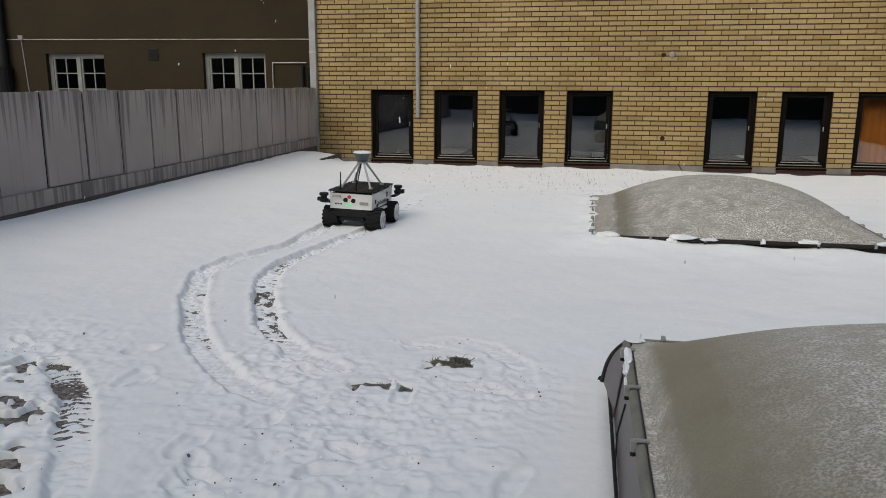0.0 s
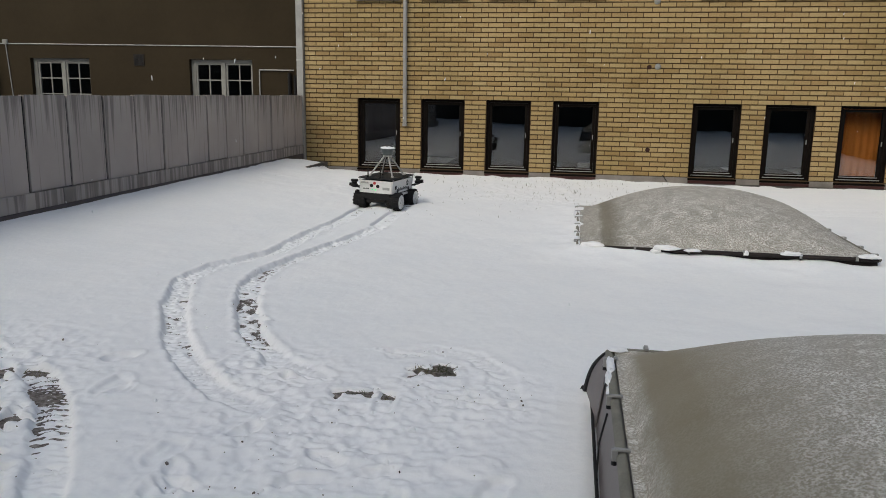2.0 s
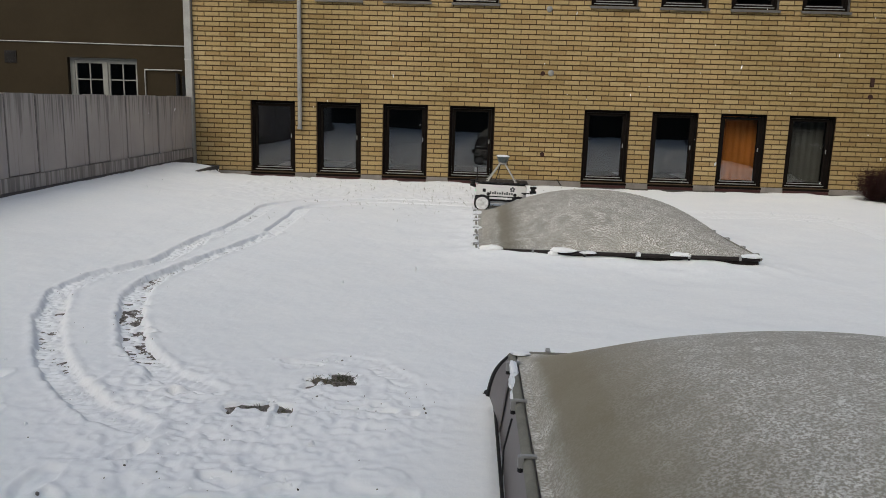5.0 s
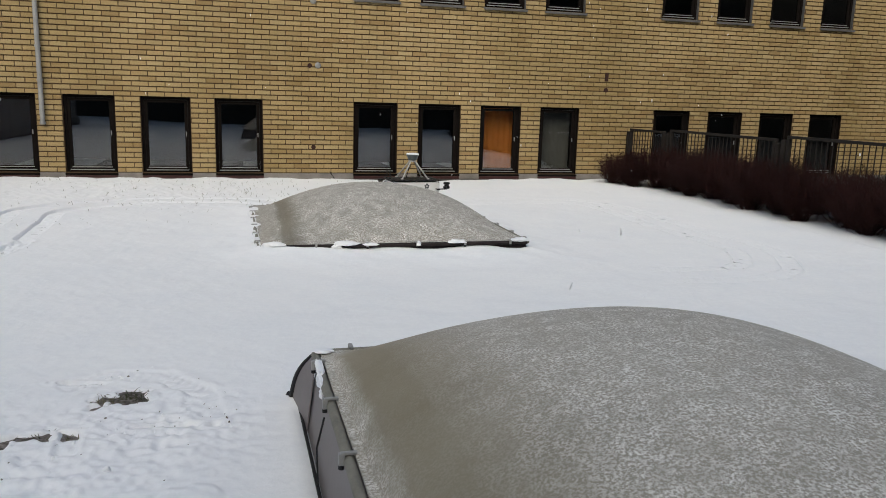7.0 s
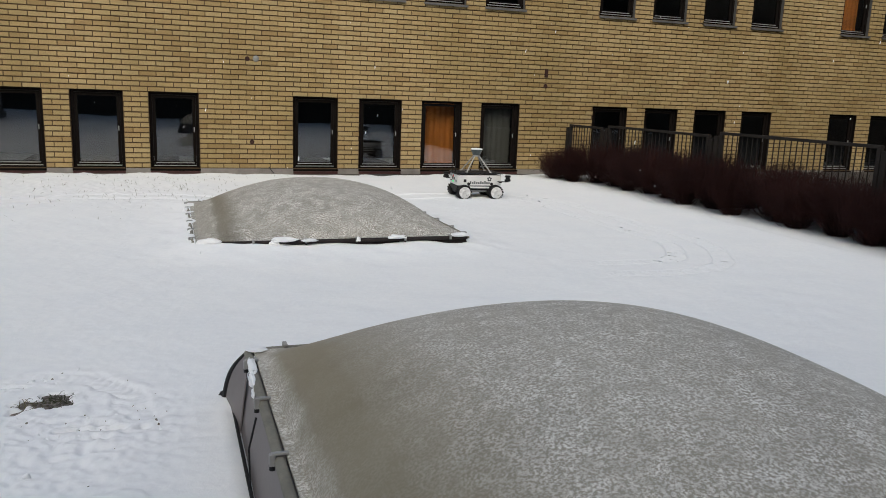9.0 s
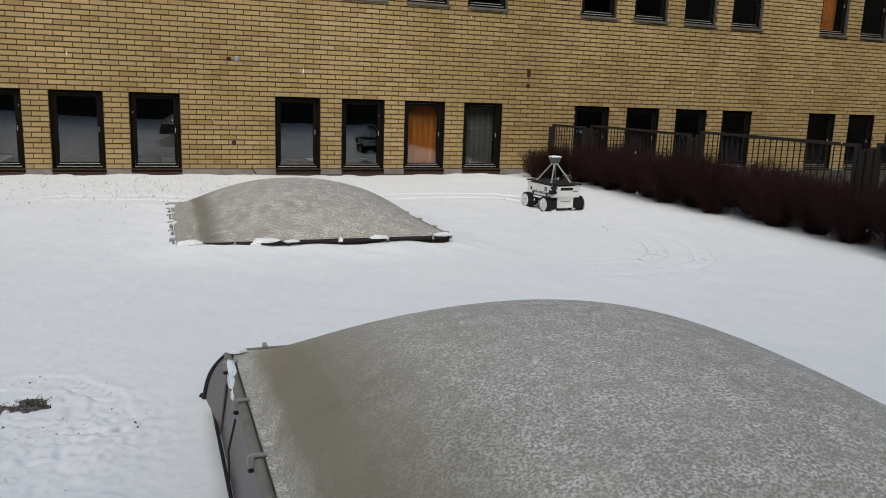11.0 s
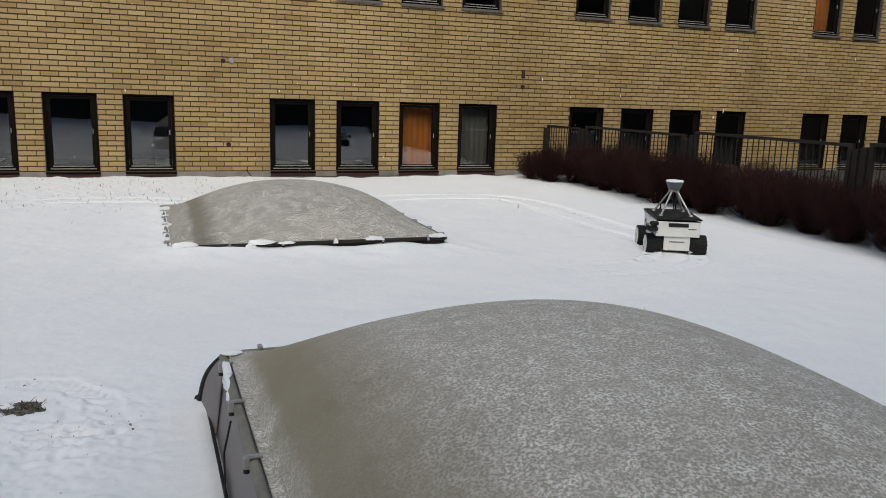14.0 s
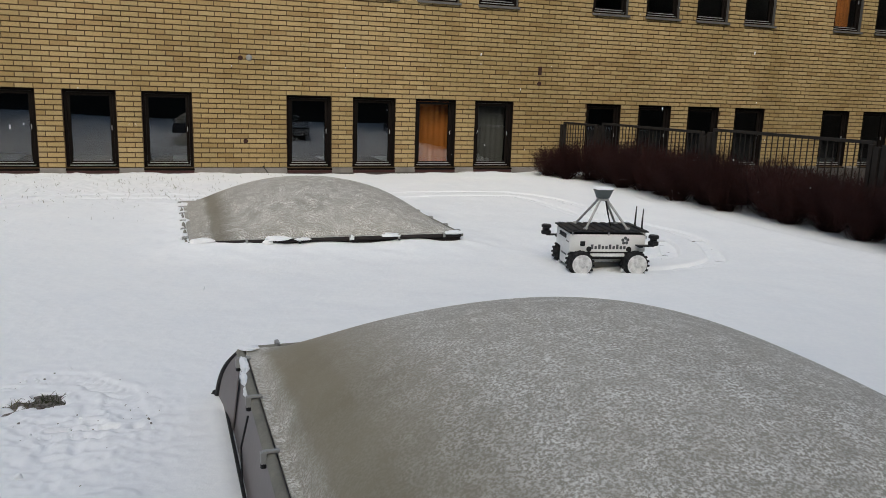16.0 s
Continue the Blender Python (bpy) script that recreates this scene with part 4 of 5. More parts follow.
for i, (x, y, z, sx, sy, sz) in enumerate(((-0.915, 3.90, 0.384, 0.05, 0.035, 0.010), (-0.958, 3.68, 0.378, 0.020, 0.10, 0.018), (-0.970, 3.55, 0.358, 0.017, 0.07, 0.026), (-0.974, 3.46, 0.33, 0.010, 0.03, 0.028),
                                           (-0.96, 8.0, 0.135, 0.12, 0.045, 0.032), (-1.04, 7.99, 0.10, 0.05, 0.035, 0.04), (-0.23, 7.99, 0.135, 0.13, 0.045, 0.032), (-0.33, 7.98, 0.10, 0.05, 0.03, 0.03), (0.03, 7.98, 0.125, 0.08, 0.03, 0.018), (0.535, 7.98, 0.12, 0.025, 0.03, 0.03), (0.96, 7.99, 0.135, 0.10, 0.035, 0.026), (1.67, 8.0, 0.14, 0.10, 0.05, 0.028),
                                           (-1.12, 8.35, 0.12, 0.045, 0.12, 0.028), (-1.12, 8.8, 0.11, 0.035, 0.2, 0.025), (-1.13, 9.5, 0.10, 0.045, 0.25, 0.03), (-1.13, 10.3, 0.11, 0.045, 0.2, 0.025))):
    ob = part("snow_clump", drift(x, y, z, sx, sy, sz, i + 1), SNOW, smooth=True)
    tagged(ob, "small white snow clump on the skylight's edge", "snow", group="snow clumps on the skylights")

# ---- steel railing beside the hedge ----
RAIL_X = 7.2
for y1, y0, h in ((15.85, 14.45, 1.10), (14.2, 11.02, 1.15), (10.75, 7.66, 1.21), (7.4, 4.3, 1.24)):
    r = thing("railing", "dark grey steel railing section with upright bars", "railing", group="railing sections behind the hedge")
    part("handrail", cube(RAIL_X - 0.03, RAIL_X + 0.03, y0, y1, h - 0.045, h, 0.006), STEEL, r)
    part("lower_rail", cube(RAIL_X - 0.02, RAIL_X + 0.02, y0 + 0.03, y1 - 0.03, 0.16, 0.19, 0.004), STEEL, r)
    for y in (y0, y1 - 0.06):
        part("post", cube(RAIL_X - 0.03, RAIL_X + 0.03, y, y + 0.06, -0.2, h - 0.046, 0.006), STEEL, r)
    for y in (y0 - 0.11, y1 + 0.03):
        part("stanchion", cube(RAIL_X - 0.045, RAIL_X + 0.045, y, y + 0.08, -0.2, h - 0.07, 0.008), STEEL, r)
    n = round((y1 - y0 - 0.12) / 0.115)
    bar = mesh_of("bar", rod(bmesh.new(), (0, 0, 0.19), (0, 0, h - 0.045), 0.009, sides=6), STEEL)
    for i in range(1, n):
        ob = new("bar", bar)
        ob.parent, ob.location = r, (RAIL_X, y0 + 0.06 + (y1 - y0 - 0.12) * i / n, 0)


# ---- leafless hedge ----
def twig(verts, faces, points, r0, r1):
    first = len(verts)
    for i, p in enumerate(points):
        r = r0 + (r1 - r0) * i / (len(points) - 1)
        for k in range(3):
            a = 2.1 * k
            verts.append((p[0] + r * math.cos(a), p[1] + r * math.sin(a), p[2]))
    for i in range(len(points) - 1):
        for k in range(3):
            a, b = first + 3 * i + k, first + 3 * i + (k + 1) % 3
            faces.append((a, b, b + 3, a + 3))


def shrub(seed, height, spread, stems):
    rnd = random.Random(seed)
    verts, faces = [], []
    for _ in range(stems):
        a, out = rnd.uniform(0, 2 * math.pi), spread * math.sqrt(rnd.uniform(0.02, 1))
        foot = rnd.uniform(0.02, 0.22) * out
        p = Vector((foot * math.cos(a), foot * math.sin(a), -0.08))
        goal = Vector((out * math.cos(a), out * math.sin(a), height * rnd.uniform(0.5, 1.0) * (1 - 0.26 * (out / spread) ** 2)))
        points, n = [p.copy()], 5
        for i in range(1, n + 1):
            k = i / n
            q = p.lerp(goal, k)
            bow = 0.05 * out * math.sin(k * 3.1)
            q.x += bow * math.cos(a) + rnd.uniform(-0.06, 0.06)
            q.y += bow * math.sin(a) + rnd.uniform(-0.06, 0.06)
            points.append(q)
        twig(verts, faces, points, rnd.uniform(0.0045, 0.008), 0.002)
        for i in range(3, n + 1):
            for _ in range(8):
                s = points[i - 1].lerp(points[i], rnd.random())
                d = Vector((rnd.uniform(-1, 1), rnd.uniform(-1, 1), rnd.uniform(-0.7, 0.9))).normalized() * rnd.uniform(0.06, 0.2)
                m = s + d * 0.55 + Vector((0, 0, 0.01))
                e = s + d + Vector((rnd.uniform(-0.05, 0.05), rnd.uniform(-0.05, 0.05), rnd.uniform(0.0, 0.07)))
                twig(verts, faces, [s, m, e], 0.0032, 0.0014)
    for _ in range(28):
        a, out = rnd.uniform(0, 2 * math.pi), spread * rnd.uniform(0.75, 1.2)
        lift, drop = rnd.uniform(0.10, 0.34), rnd.uniform(-0.06, 0.16)
        points = []
        for i in range(6):
            k = i / 5
            points.append(Vector((out * k * math.cos(a) + rnd.uniform(-0.03, 0.03), out * k * math.sin(a) + rnd.uniform(-0.03, 0.03), lift * math.sin(2.4 * k) + drop * k - 0.03 * (1 - k))))
        twig(verts, faces, points, rnd.uniform(0.005, 0.009), 0.0025)
        for _ in range(3):
            i = rnd.randint(3, 5)
            e = points[i] + Vector((rnd.uniform(-0.12, 0.12), rnd.uniform(-0.12, 0.12), rnd.uniform(-0.03, 0.12)))
            twig(verts, faces, [points[i - 1], points[i].lerp(e, 0.5), e], 0.0035, 0.0018)
    me = bpy.data.meshes.new("twigs")
    me.from_pydata(verts, [], faces)
    me.materials.append(TWIG)
    return me


shrubs = [shrub(20 + i, 0.92, 0.58, 140) for i in range(4)]
rnd = random.Random(31)
y, i = 14.75, 0
while y > 3.6:
    # the row swells towards its middle and is thinner by the wall
    for x in ((6.95 + 0.06 * math.sin(y), 7.6) if y < 14.4 else (6.75,)):
        s = 0.8 if y > 14.4 else rnd.uniform(0.84, 1.1)
        if x > 7.5:
            s *= 0.92
        ob = new("shrub", shrubs[i % 4])
        ob.matrix_basis = pose(x + rnd.uniform(-0.12, 0.12), y + rnd.uniform(-0.1, 0.1), lie_at(x, y), 0, 0, rnd.uniform(0, 360)) @ Matrix.Diagonal((s, s, s * 0.98, 1))
        tagged(ob, "leafless dark red-brown shrub in a hedge row", "shrub", "shrubs of the hedge")
        i += 1
    y -= 0.62

for x, y, s in ((6.3, 14.75, 0.72), (6.5, 14.35, 0.8)):
    ob = new("shrub", shrubs[i % 4])
    ob.matrix_basis = pose(x, y, lie_at(x, y), 0, 0, 70 * i) @ Matrix.Diagonal((s, s, s, 1))
    tagged(ob, "leafless dark red-brown shrub in a hedge row", "shrub", "shrubs of the hedge")
    i += 1

# grass tufts in the bare spots
for x, y, n, seed in ((-1.97, 4.27, 200, 1), (-1.86, 4.29, 210, 2), (-1.91, 4.33, 160, 9), (-2.24, 3.87, 110, 3), (-2.14, 3.83, 60, 10), (-4.05, 3.68, 60, 11), (-3.9, 3.6, 50, 12), (2.93, 11.72, 40, 15), (3.1, 12.1, 18, 5), (-2.1, 4.42, 16, 6), (-3.0, 4.41, 18, 7), (-3.45, 5.2, 14, 8)):
    rnd = random.Random(seed)
    verts, faces = [], []
    for _ in range(n):
        a, q = rnd.uniform(0, 6.3), rnd.uniform(0, 0.11)
        s = Vector((q * math.cos(a), 0.7 * q * math.sin(a), -0.03))
        d = Vector((rnd.uniform(-1, 1), rnd.uniform(-1, 1), rnd.uniform(0.05, 0.6))).normalized() * rnd.uniform(0.03, 0.065)
        twig(verts, faces, [s, s + d * 0.6, s + d + Vector((0, 0, -0.01))], 0.003, 0.001)
    me = bpy.data.meshes.new("grass_tuft")
    me.from_pydata(verts, [], faces)
    me.materials.append(MOSS if seed in (2, 9, 3, 12) else GRASS)
    ob = new("grass_tuft", me)
    ob.location = (x, y, float(soil(np.array(x), np.array(y))) + 0.016)
    tagged(ob, "dry grass tuft showing through the snow", "grass", "grass tufts in the snow")


def crumbs(name, label, category, mat, count, sizes, seed, dark):
    """Loose crumbs scattered over the trampled snow and beside the old ruts."""
    rnd = random.Random(seed)
    bm = bmesh.new()
    spots = []
    for line in (RUT_WEST, RUT_EAST, ARC):
        for (ax, ay), (bx, by) in zip(line, line[1:]):
            for _ in range(10):
                k, o = rnd.random(), rnd.gauss(0, 0.10)
                spots.append((ax + (bx - ax) * k + o, ay + (by - ay) * k + o * rnd.uniform(-1, 1)))
    for cx, cy, rx, ry, n in ((-2.2, 3.2, 0.7, 0.6, 130), (-1.75, 4.0, 0.4, 0.35, 60), (-4.4, 3.9, 0.6, 0.4, 50), (-3.8, 2.9, 0.4, 0.5, 40), (-2.1, 2.5, 0.7, 0.4, 60)):
        for _ in range(n):
            spots.append((cx + rnd.gauss(0, 0.5) * rx, cy + rnd.gauss(0, 0.5) * ry))
    rnd.shuffle(spots)
    spots = spots[:count]
    zs = snow_height(np.array([p[0] for p in spots]), np.array([p[1] for p in spots]))
    for (x, y), z in zip(spots, zs):
        s = rnd.uniform(*sizes) * (1 if rnd.random() < 0.85 else 1.8)
        m = Matrix.Translation((x, y, float(z) + 0.1 * s)) @ Euler((rnd.uniform(0, 3), rnd.uniform(0, 3), rnd.uniform(0, 3))).to_matrix().to_4x4() @ Matrix.Diagonal((s, s * rnd.uniform(0.5, 0.9), s * rnd.uniform(0.4, 0.8), 1))
        r = bmesh.ops.create_icosphere(bm, subdivisions=1 if dark else 2, radius=1, matrix=m)
        for v in r["verts"]:
            v.co += noise.noise_vector(v.co * 40) * s * 0.4
    tagged(part(name, bm, mat, smooth=not dark), label, category, kind="stuff")


crumbs("snow_crumbs", "loose white snow crumbs on trampled snow", "snow", SNOW, 130, (0.004, 0.012), 41, False)
crumbs("soil_crumbs", "dark soil crumbs scattered on trampled snow", "soil", SOIL, 150, (0.003, 0.006), 42, True)

# dry stubble that pokes through the thin snow before the wall
rnd = random.Random(91)
verts, faces = [], []
for _ in range(900):
    x, y = rnd.uniform(-4.5, 1.5), rnd.uniform(9.5, 15.3)
    if rnd.random() > 0.25 + 0.75 * max(0, 1 - abs(x + 1.2) / 2.6):
        continue
    s = Vector((x, y, lie_at(x, y) - 0.01))
    d = Vector((rnd.uniform(-1, 1), rnd.uniform(-1, 1), rnd.uniform(0.3, 1.0))).normalized() * rnd.uniform(0.03, 0.06)
    twig(verts, faces, [s, s + d * 0.6, s + d], 0.0035, 0.0015)
me = bpy.data.meshes.new("stubble")
me.from_pydata(verts, [], faces)
me.materials.append(GRASS)
tagged(new("stubble", me), "dry grass stubble poking through thin snow", "grass", kind="stuff")


# ---- the rover ----


def wheel_bm():
    bm = bmesh.new()
    lathe(bm, [(0.07, -0.085), (0.100, -0.085), (0.112, -0.07), (0.116, 0.0), (0.112, 0.07), (0.100, 0.085), (0.07, 0.085)], 28, "Y")
    for i in range(16):
        a = 2 * math.pi * i / 16
        for side in (-1, 1):
            b = a + (0.0 if side < 0 else math.pi / 16)
            lug = bmesh.ops.create_cube(bm, size=1)["verts"]
            for v in lug:
                x, y, z = v.co.x * 0.02, side * (0.043 + v.co.y * 0.082), WHEEL_R - 0.011 + v.co.z * 0.02
                v.co = Vector((x * math.cos(b) + z * math.sin(b) + y * side * 0.16 * math.cos(b), y, -x * math.sin(b) + z * math.cos(b) - y * side * 0.16 * math.sin(b)))
    return bm


def rover():
    r = thing("rover", "white four-wheeled rover with a dark deck and a mast", "robot")
    w = 0.235
    # body shell: sides, ends, belly
    for sy in (-1, 1):
        p = part("side_panel", cube(-0.375, 0.375, sy * w - 0.006, sy * w + 0.006, 0.235, 0.405, 0.004), PAINT, r, "white side panel with dark print")
        face = sy * (w + 0.0075)
        print_bm = bmesh.new()
        rnd = random.Random(5)
        # a word as plain bars
        x = 0.17 if sy > 0 else -0.17
        step = -sy
        for i in range(10):
            a = x + step * i * 0.036
            tall = 0.045 if i in (0, 2, 5, 7) else 0.03
            box(print_bm, min(a, a + step * 0.024), max(a, a + step * 0.024), face - 0.001, face + 0.001, 0.262, 0.262 + tall)
        part("print", print_bm, PRINT, p)
        sign = bmesh.new()
        sx = -0.17 * sy * 1.0 if sy > 0 else 0.17
        for k in range(5):
            a = 2 * math.pi * k / 5 + 0.3
            cx, cz = sx + 0.026 * math.cos(a), 0.345 + 0.026 * math.sin(a)
            lathe(sign, [(0.016, -0.001), (0.016, 0.001)], 10, "Y", (cx, face, cz))
        part("sign", sign, PRINT, p)
        part("port", cube(0.255 * sy - 0.024, 0.255 * sy + 0.024, face - 0.003, face + 0.003, 0.29, 0.338, 0.002), BLACK, p)
        for x in (0.19, -0.21):
            part("lug_ring", lathe(bmesh.new(), [(0.014, -0.004), (0.026, -0.004), (0.026, 0.004), (0.014, 0.004)], 14, "Y", (x * sy, face, 0.262)), BLACK, p)
        part("skirt", cube(-0.33, 0.33, sy * 0.215 - 0.012, sy * 0.215 + 0.012, 0.175, 0.232, 0.004), BLACK, r)
        part("sill_bar", cube(-0.17, 0.17, sy * 0.24 - 0.012, sy * 0.24 + 0.012, 0.19, 0.218, 0.004), PAINT, r)
    front = part("front_panel", cube(0.368, 0.38, -0.228, 0.228, 0.235, 0.405, 0.004), PAINT, r)
    slot = bmesh.new()
    box(slot, 0.378, 0.387, -0.11, 0.11, 0.345, 0.388, 0.004)
    part("grip_slot", slot, BLACK, front)
    part("print", cube(0.3805, 0.3818, 0.11, 0.20, 0.318, 0.330), PRINT, front)
    lower = part("front_plate", cube(0.345, 0.36, -0.145, 0.145, 0.075, 0.234, 0.005), PAINT, r, "white lower plate with small dark print")
    marks = bmesh.new()
    for i in range(9):
        box(marks, 0.3605, 0.362, -0.085 + i * 0.019, -0.072 + i * 0.019, 0.165, 0.182)
    part("print", marks, PRINT, lower)
    rear = part("rear_panel", cube(-0.38, -0.368, -0.228, 0.228, 0.235, 0.405, 0.004), PAINT, r)
    for y, z, rad, mat in ((0.06, 0.335, 0.024, BLACK), (-0.03, 0.33, 0.024, BLACK), (0.017, 0.37, 0.02, RED_BUTTON), (0.045, 0.283, 0.009, GREEN_LED), (0.0, 0.28, 0.010, GREEN_LED), (0.11, 0.29, 0.009, BLACK), (0.14, 0.29, 0.009, BLACK), (0.17, 0.29, 0.009, BLACK)):
        part("button" if mat is RED_BUTTON else "socket" if mat is BLACK else "light", rod(bmesh.new(), (-0.377, y, z), (-0.389, y, z), rad, sides=14), mat, rear)
    part("nameplate", cube(-0.3825, -0.379, -0.20, -0.10, 0.285, 0.32), ALU, rear)
    part("handle", cube(-0.40, -0.38, 0.11, 0.21, 0.36, 0.385, 0.006), ALU, rear)
    part("belly", cube(-0.38, 0.34, -0.20, 0.20, 0.15, 0.234, 0.012), BLACK, r)
    part("rear_plate", cube(-0.36, -0.345, -0.14, 0.14, 0.10, 0.234, 0.012), BLACK, r)
    part("floor_pan", cube(-0.28, 0.28, -0.12, 0.12, 0.11, 0.15, 0.01), ALU, r)
    # deck: a dark perforated plate on stand-offs
    deck = part("deck", cube(-0.40, 0.40, -0.255, 0.255, 0.428, 0.438, 0.003), DECK, r, "black slatted deck plate")
    for i in range(9):
        part("deck_slat", cube(-0.385 + i * 0.087, -0.333 + i * 0.087, -0.245, 0.245, 0.439, 0.446, 0.002), DECK, deck)
    for x in (-0.36, 0.0, 0.36):
        for y in (-0.243, 0.243):
            part("stand_off", rod(bmesh.new(), (x, y, 0.395), (x, y, 0.43), 0.007, sides=8), ALU, r)
    part("box_top", cube(-0.366, 0.366, -0.226, 0.226, 0.395, 0.404), BLACK, r)
    # mast
    for x in (-0.21, 0.21):
        for y in (-0.17, 0.17):
            leg = part("mast_leg", rod(bmesh.new(), (x, y, 0.445), (x * 0.17, y * 0.17, 0.712), 0.0115, sides=12), ALU, r, smooth=True)
            part("foot", rod(bmesh.new(), (x, y, 0.446), (x, y, 0.462), 0.026, 0.02, sides=12), ALU, leg)
    part("mast_plate", lathe(bmesh.new(), [(0.03, 0.700), (0.062, 0.707), (0.062, 0.720), (0.03, 0.727)], 20), ALU, r)
    bowl = part("sensor_bowl", lathe(bmesh.new(), [(0.055, 0.726), (0.064, 0.730), (0.092, 0.800), (0.099, 0.808), (0.099, 0.815), (0.085, 0.818)], 28), BOWL, r, "grey-green conical sensor housing", smooth=True)
    top = lathe(bmesh.new(), [(0.099, 0.817), (0.102, 0.822), (0.092, 0.833), (0.05, 0.839), (0.01, 0.841)], 24)
    for v in top.verts:
        v.co.z += 0.004 * noise.noise(v.co * 30)
    part("snow_cap", top, SNOW, bowl, "snow on top", smooth=True)
    part("hanging_lead", rod(rod(bmesh.new(), (-0.03, 0.0, 0.71), (-0.06, 0.02, 0.56), 0.008, sides=6), (-0.06, 0.02, 0.56), (-0.09, 0.03, 0.45), 0.006, sides=6), BLACK, r)
    # antennas at the rear
    for y in (-0.06, 0.12):
        ant = part("antenna", rod(rod(bmesh.new(), (-0.375, y, 0.44), (-0.377, y, 0.55), 0.009, sides=8), (-0.377, y, 0.55), (-0.38, y, 0.64), 0.007, 0.005, sides=8), BLACK, r)
        part("antenna_foot", rod(bmesh.new(), (-0.375, y, 0.438), (-0.375, y, 0.452), 0.014, sides=10), BLACK, ant)
    # scanners on brackets at two opposite corners
    for x, y in ((0.475, -0.29), (-0.435, 0.29)):
        sx, sy = (1 if x > 0 else -1), (1 if y > 0 else -1)
        arm = part("scanner_arm", cube(min(x, x - sx * 0.17), max(x, x - sx * 0.17), y - 0.03, y + 0.03, 0.30, 0.312, 0.003), BLACK, r)
        part("scanner_strut", cube(x - sx * 0.12 - 0.02, x - sx * 0.12 + 0.02, min(y, sy * 0.235), max(y, sy * 0.235), 0.285, 0.3, 0.003), BLACK, arm)
        head = bmesh.new()
        lathe(head, [(0.046, 0.313), (0.050, 0.320), (0.050, 0.345), (0.034, 0.352), (0.034, 0.376), (0.050, 0.382), (0.050, 0.404), (0.042, 0.412)], 20, at=(x, y, 0))
        part("scanner", head, BLACK, arm, smooth=True)
        part("scanner_plug", cube(x - 0.02, x + 0.02, y + sy * 0.04, y + sy * 0.07, 0.32, 0.36, 0.004), BLACK, arm)
    for x in (-WHEEL_X, WHEEL_X):
        part("axle", rod(bmesh.new(), (x, -0.2, WHEEL_R), (x, 0.2, WHEEL_R), 0.02, sides=12), STEEL, r)
        for sy in (-1, 1):
            part("hub_motor", rod(bmesh.new(), (x, sy * 0.12, WHEEL_R + 0.0), (x, sy * 0.185, WHEEL_R + 0.0), 0.055, sides=16), BLACK, r)
            part("suspension_arm", rod(bmesh.new(), (x, sy * 0.155, WHEEL_R), (x * 0.45, sy * 0.155, 0.185), 0.02, sides=10), BLACK, r)
            part("wheel_snow", lumps(bmesh.new(), (x * 0.98 + 0.05, sy * 0.20, 0.055), (0.06, 0.055, 0.035), 5, int(50 + x * 100 + sy)), SNOW, r, "snow stuck behind a wheel", smooth=True)
    wheels = []
    mesh = mesh_of("wheel", wheel_bm(), RUBBER)
    for x in (-WHEEL_X, WHEEL_X):
        for sy in (-1, 1):
            ob = new("wheel", mesh)
            ob.parent = r
            ob.location = (x, sy * WHEEL_Y, WHEEL_R)
            tagged(ob, "black lugged tyre")
            hub = lathe(bmesh.new(), [(0.098, sy * 0.078), (0.096, sy * 0.090), (0.07, sy * 0.095), (0.03, sy * 0.091), (0.02, sy * 0.104), (0.004, sy * 0.106)], 26, "Y")
            for v in hub.verts:
                v.co.y += sy * 0.004 * noise.noise(v.co * 35)
            h = part("hub_cover", hub, CAKED, ob, "grey hub caked with snow", smooth=True)
            part("hub_bolt", rod(bmesh.new(), (0.045, sy * 0.092, 0.02), (0.045, sy * 0.101, 0.02), 0.013, sides=8), ALU, ob)
            wheels.append((ob, x, sy))
    return r, wheels


ROVER_OB, WHEELS = rover()
ROVER_OB.scale = (SCALE, SCALE, SCALE)


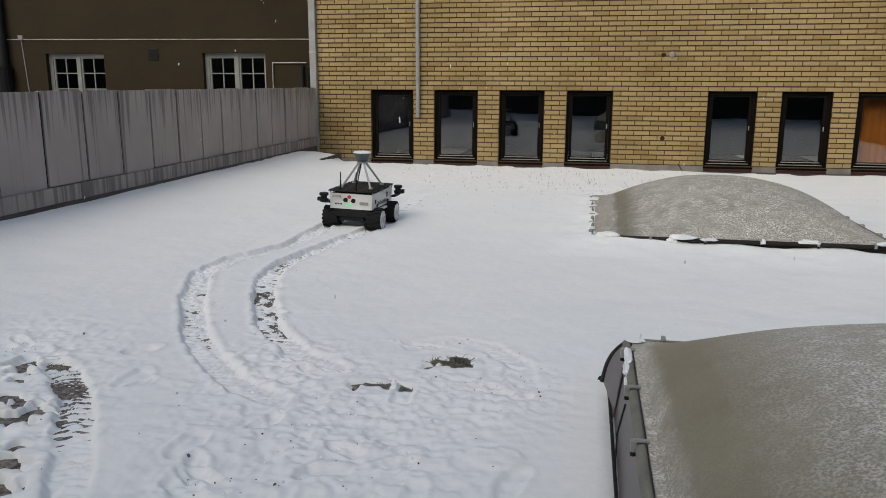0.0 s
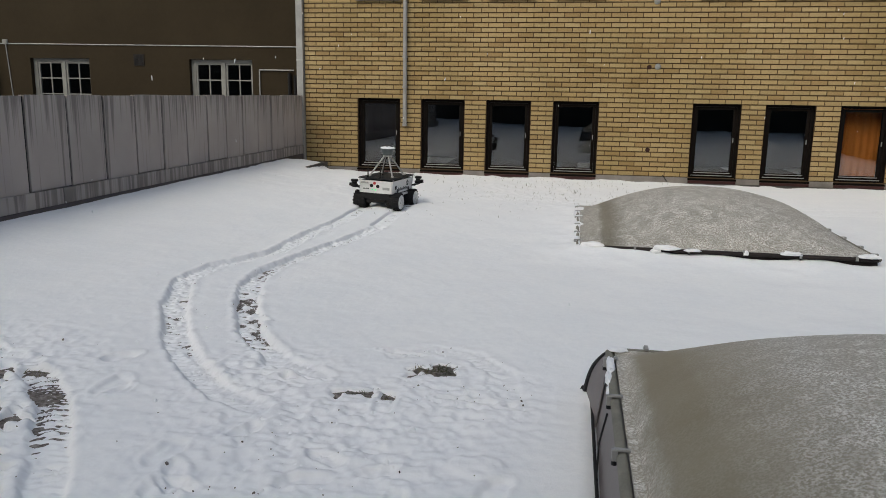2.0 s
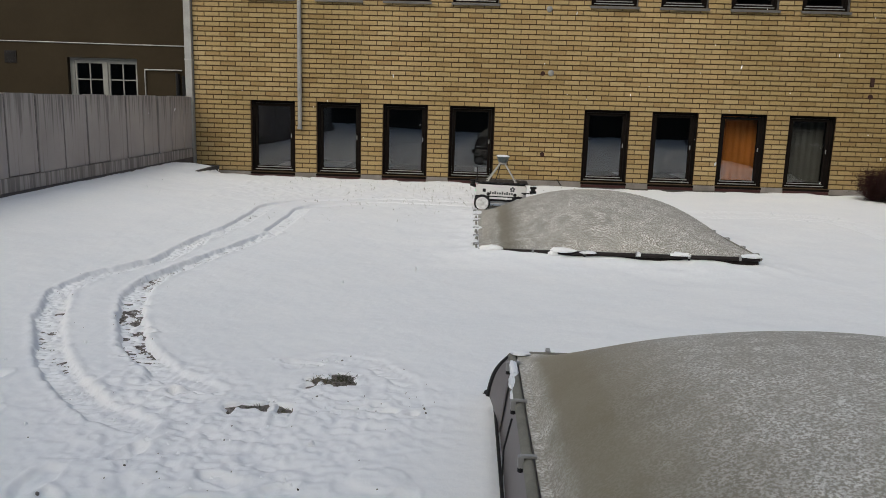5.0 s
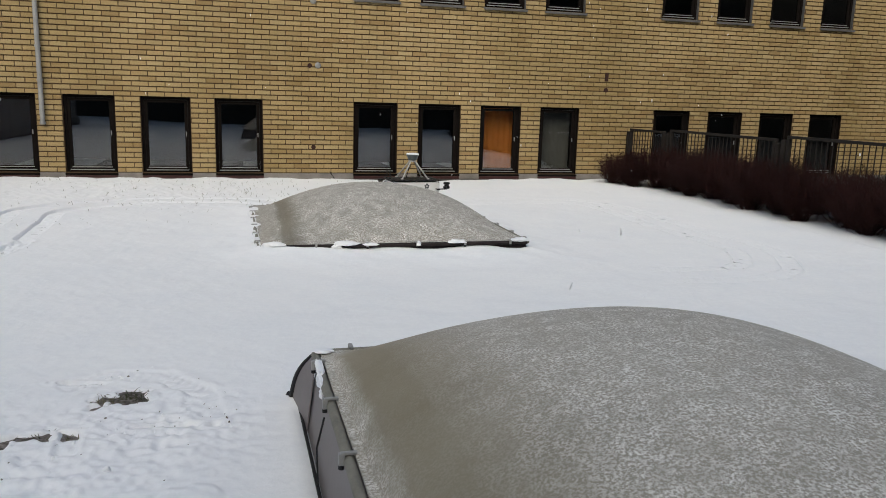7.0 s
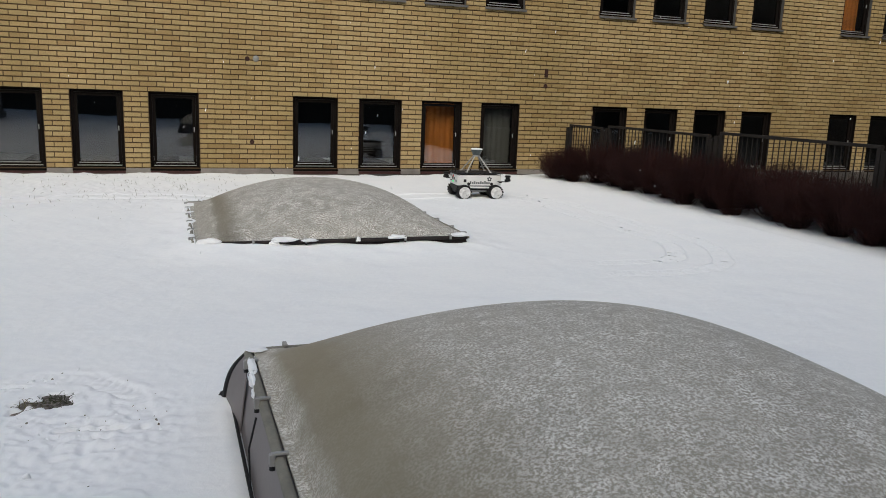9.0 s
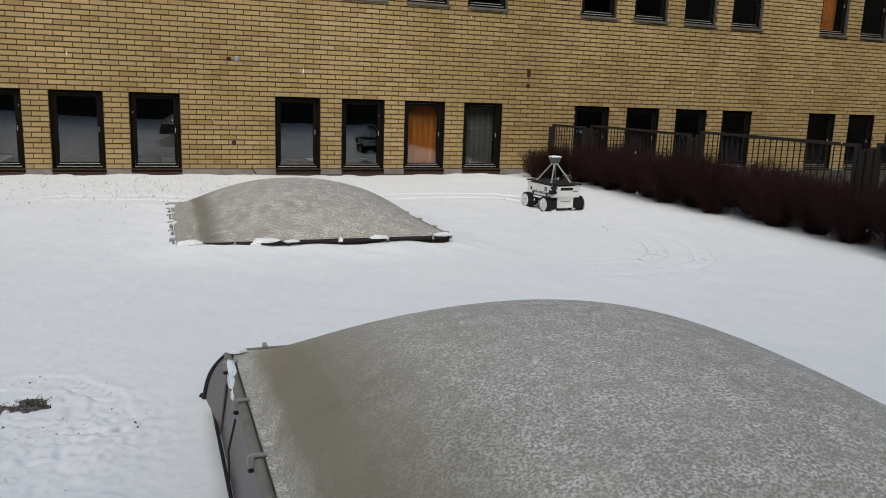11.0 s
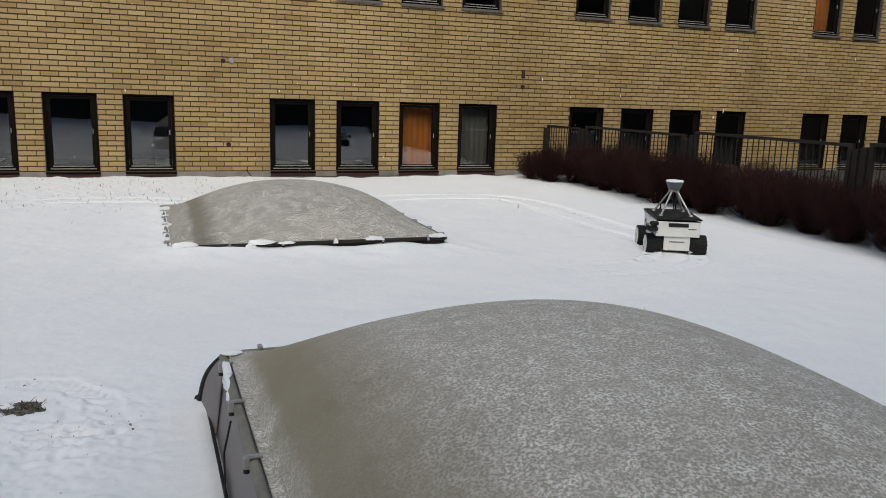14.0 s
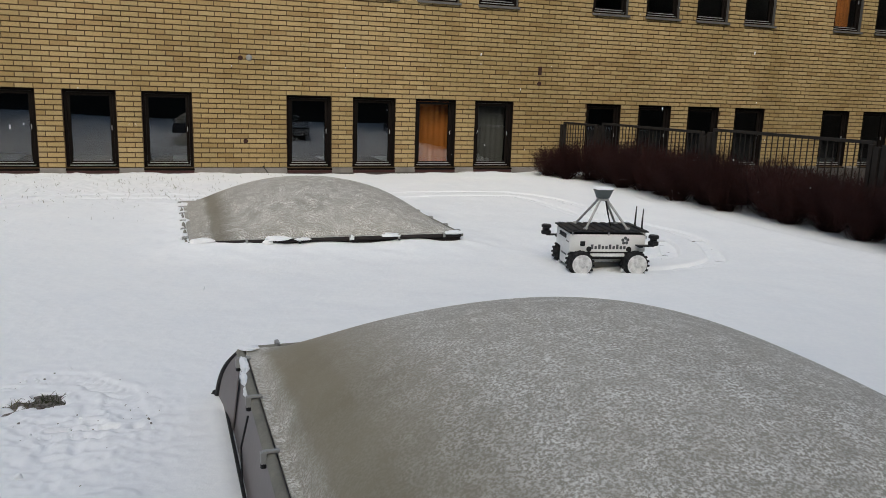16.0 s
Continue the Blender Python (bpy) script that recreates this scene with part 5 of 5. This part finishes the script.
# ---- the snow that the wheels press down ----
def pressed_snow():
    """Lengths of snow along each wheel's way; a wheel pushes each one down as it comes over it."""
    out = []
    across = np.linspace(-0.125, 0.125, 15)
    rng = np.random.default_rng(8)
    for line in FRESH:
        side = []
        for i, p in enumerate(line):
            a, b = line[max(0, i - 1)], line[min(len(line) - 1, i + 1)]
            dx, dy = b[1] - a[1], b[2] - a[2]
            n = math.hypot(dx, dy)
            side.append((-dy / n, dx / n))
        for (p, q), (u, v) in zip(zip(line, line[1:]), zip(side, side[1:])):
            k = np.linspace(0, 1, 13)[:, None]
            nx, ny = u[0] + (v[0] - u[0]) * k, u[1] + (v[1] - u[1]) * k
            x = p[1] + (q[1] - p[1]) * k + nx * across[None, :]
            y = p[2] + (q[2] - p[2]) * k + ny * across[None, :]
            z = snow_height(x, y, False) + 0.001
            lug = np.sin(2 * math.pi * (k * 4 + 3.2 * np.abs(across)[None, :]))
            z += 0.0035 * lug * np.clip((0.1 - np.abs(across)) / 0.02, 0, 1)[None, :] + 0.004 * lattice(rng, x, y, 0.06) + 0.003 * lattice(rng, x, y, 0.03)
            z -= 0.03 * np.clip((np.abs(across) - 0.105) / 0.02, 0, 1)[None, :]
            cx, cy = (p[1] + q[1]) / 2, (p[2] + q[2]) / 2
            cz = lie_at(cx, cy)
            w, h = 15, 13
            j = (np.arange(h - 1)[:, None] * w + np.arange(w - 1)[None, :]).ravel()
            me = bpy.data.meshes.new("pressed_snow")
            me.from_pydata(np.stack([x - cx, y - cy, z - cz], -1).reshape(-1, 3), [], np.stack([j, j + w, j + 1 + w, j + 1], 1).tolist())
            me.materials.append(SNOW)
            me.shade_smooth()
            ob = new("pressed_snow", me)
            tagged(ob, "length of snow pressed down by a wheel", "snow", "pressed snow of the fresh track")
            out.append((ob, (p[0] + q[0]) / 2, cx, cy, cz))
    return out


PRESSED = pressed_snow()


# ---- falling snow ----
def snowfall():
    rnd = random.Random(77)
    bm = bmesh.new()
    for _ in range(520):
        p = Vector((rnd.uniform(-6.5, 7), rnd.uniform(3.2, 15), rnd.uniform(0.1, 24)))
        s = rnd.uniform(0.003, 0.0055)
        m = Matrix.Translation(p) @ Matrix.Rotation(rnd.uniform(-0.15, 0.35), 4, "Y") @ Matrix.Diagonal((s, s, s * rnd.uniform(2.0, 4.5), 1))
        bmesh.ops.create_icosphere(bm, subdivisions=1, radius=1, matrix=m)
    ob = part("snowflakes", bm, SNOW)
    return tagged(ob, "sparse white snowflakes falling through the air", "snow", kind="stuff")


FLAKES = snowfall()
lay_bricks(WALL, PIECES)


def motions():
    def stand(t):
        x, y, h = rover_at(t)
        a = radians(h)
        # the body follows the lie of the ground
        zf, zr = lie_at(x + 0.28 * math.cos(a), y + 0.28 * math.sin(a)), lie_at(x - 0.28 * math.cos(a), y - 0.28 * math.sin(a))
        zl, zs = lie_at(x - 0.26 * math.sin(a), y + 0.26 * math.cos(a)), lie_at(x + 0.26 * math.sin(a), y - 0.26 * math.cos(a))
        m = Matrix.Translation((x, y, (zf + zr + zl + zs) / 4 - SINK)) @ Matrix.Rotation(a, 4, "Z") @ Matrix.Rotation(-math.atan2(zf - zr, 0.56), 4, "Y") @ Matrix.Rotation(math.atan2(zl - zs, 0.52), 4, "X")
        return m
    walk(ROVER_OB, [(row[0], stand(row[0])) for row in ROVER])
    steps = [i * 0.1 for i in range(161)]
    for ob, x, sy in WHEELS:
        turn, rows, last = 0.0, [], None
        for t in steps:
            px, py, h = rover_at(t)
            a = radians(h)
            p = Vector((px - sy * WHEEL_Y * math.sin(a), py + sy * WHEEL_Y * math.cos(a)))
            if last is not None:
                turn += (p - last).dot(Vector((math.cos(a), math.sin(a)))) / WHEEL_R
            last = p
            rows.append((t, Matrix.Translation((x, sy * WHEEL_Y, WHEEL_R)) @ Matrix.Rotation(turn, 4, "Y")))
        walk(ob, rows)
    for ob, t, x, y, z in PRESSED:
        deep = 0.036 if t < 3.0 else 0.012 if t < 9.5 else 0.024 if t < 13.6 else 0.036
        rows = [(0.0, pose(x, y, z))]
        if t > 0.25:
            rows.append((t - 0.1, pose(x, y, z)))
        rows.append((t + 0.1, pose(x, y, z - deep)))
        walk(ob, rows + [(16.0, pose(x, y, z - deep))] if t < 15.8 else rows)
    walk(FLAKES, [(0.0, pose(0, 0, 0)), (16.0, pose(0.8, 0, -17.5))])


motions()
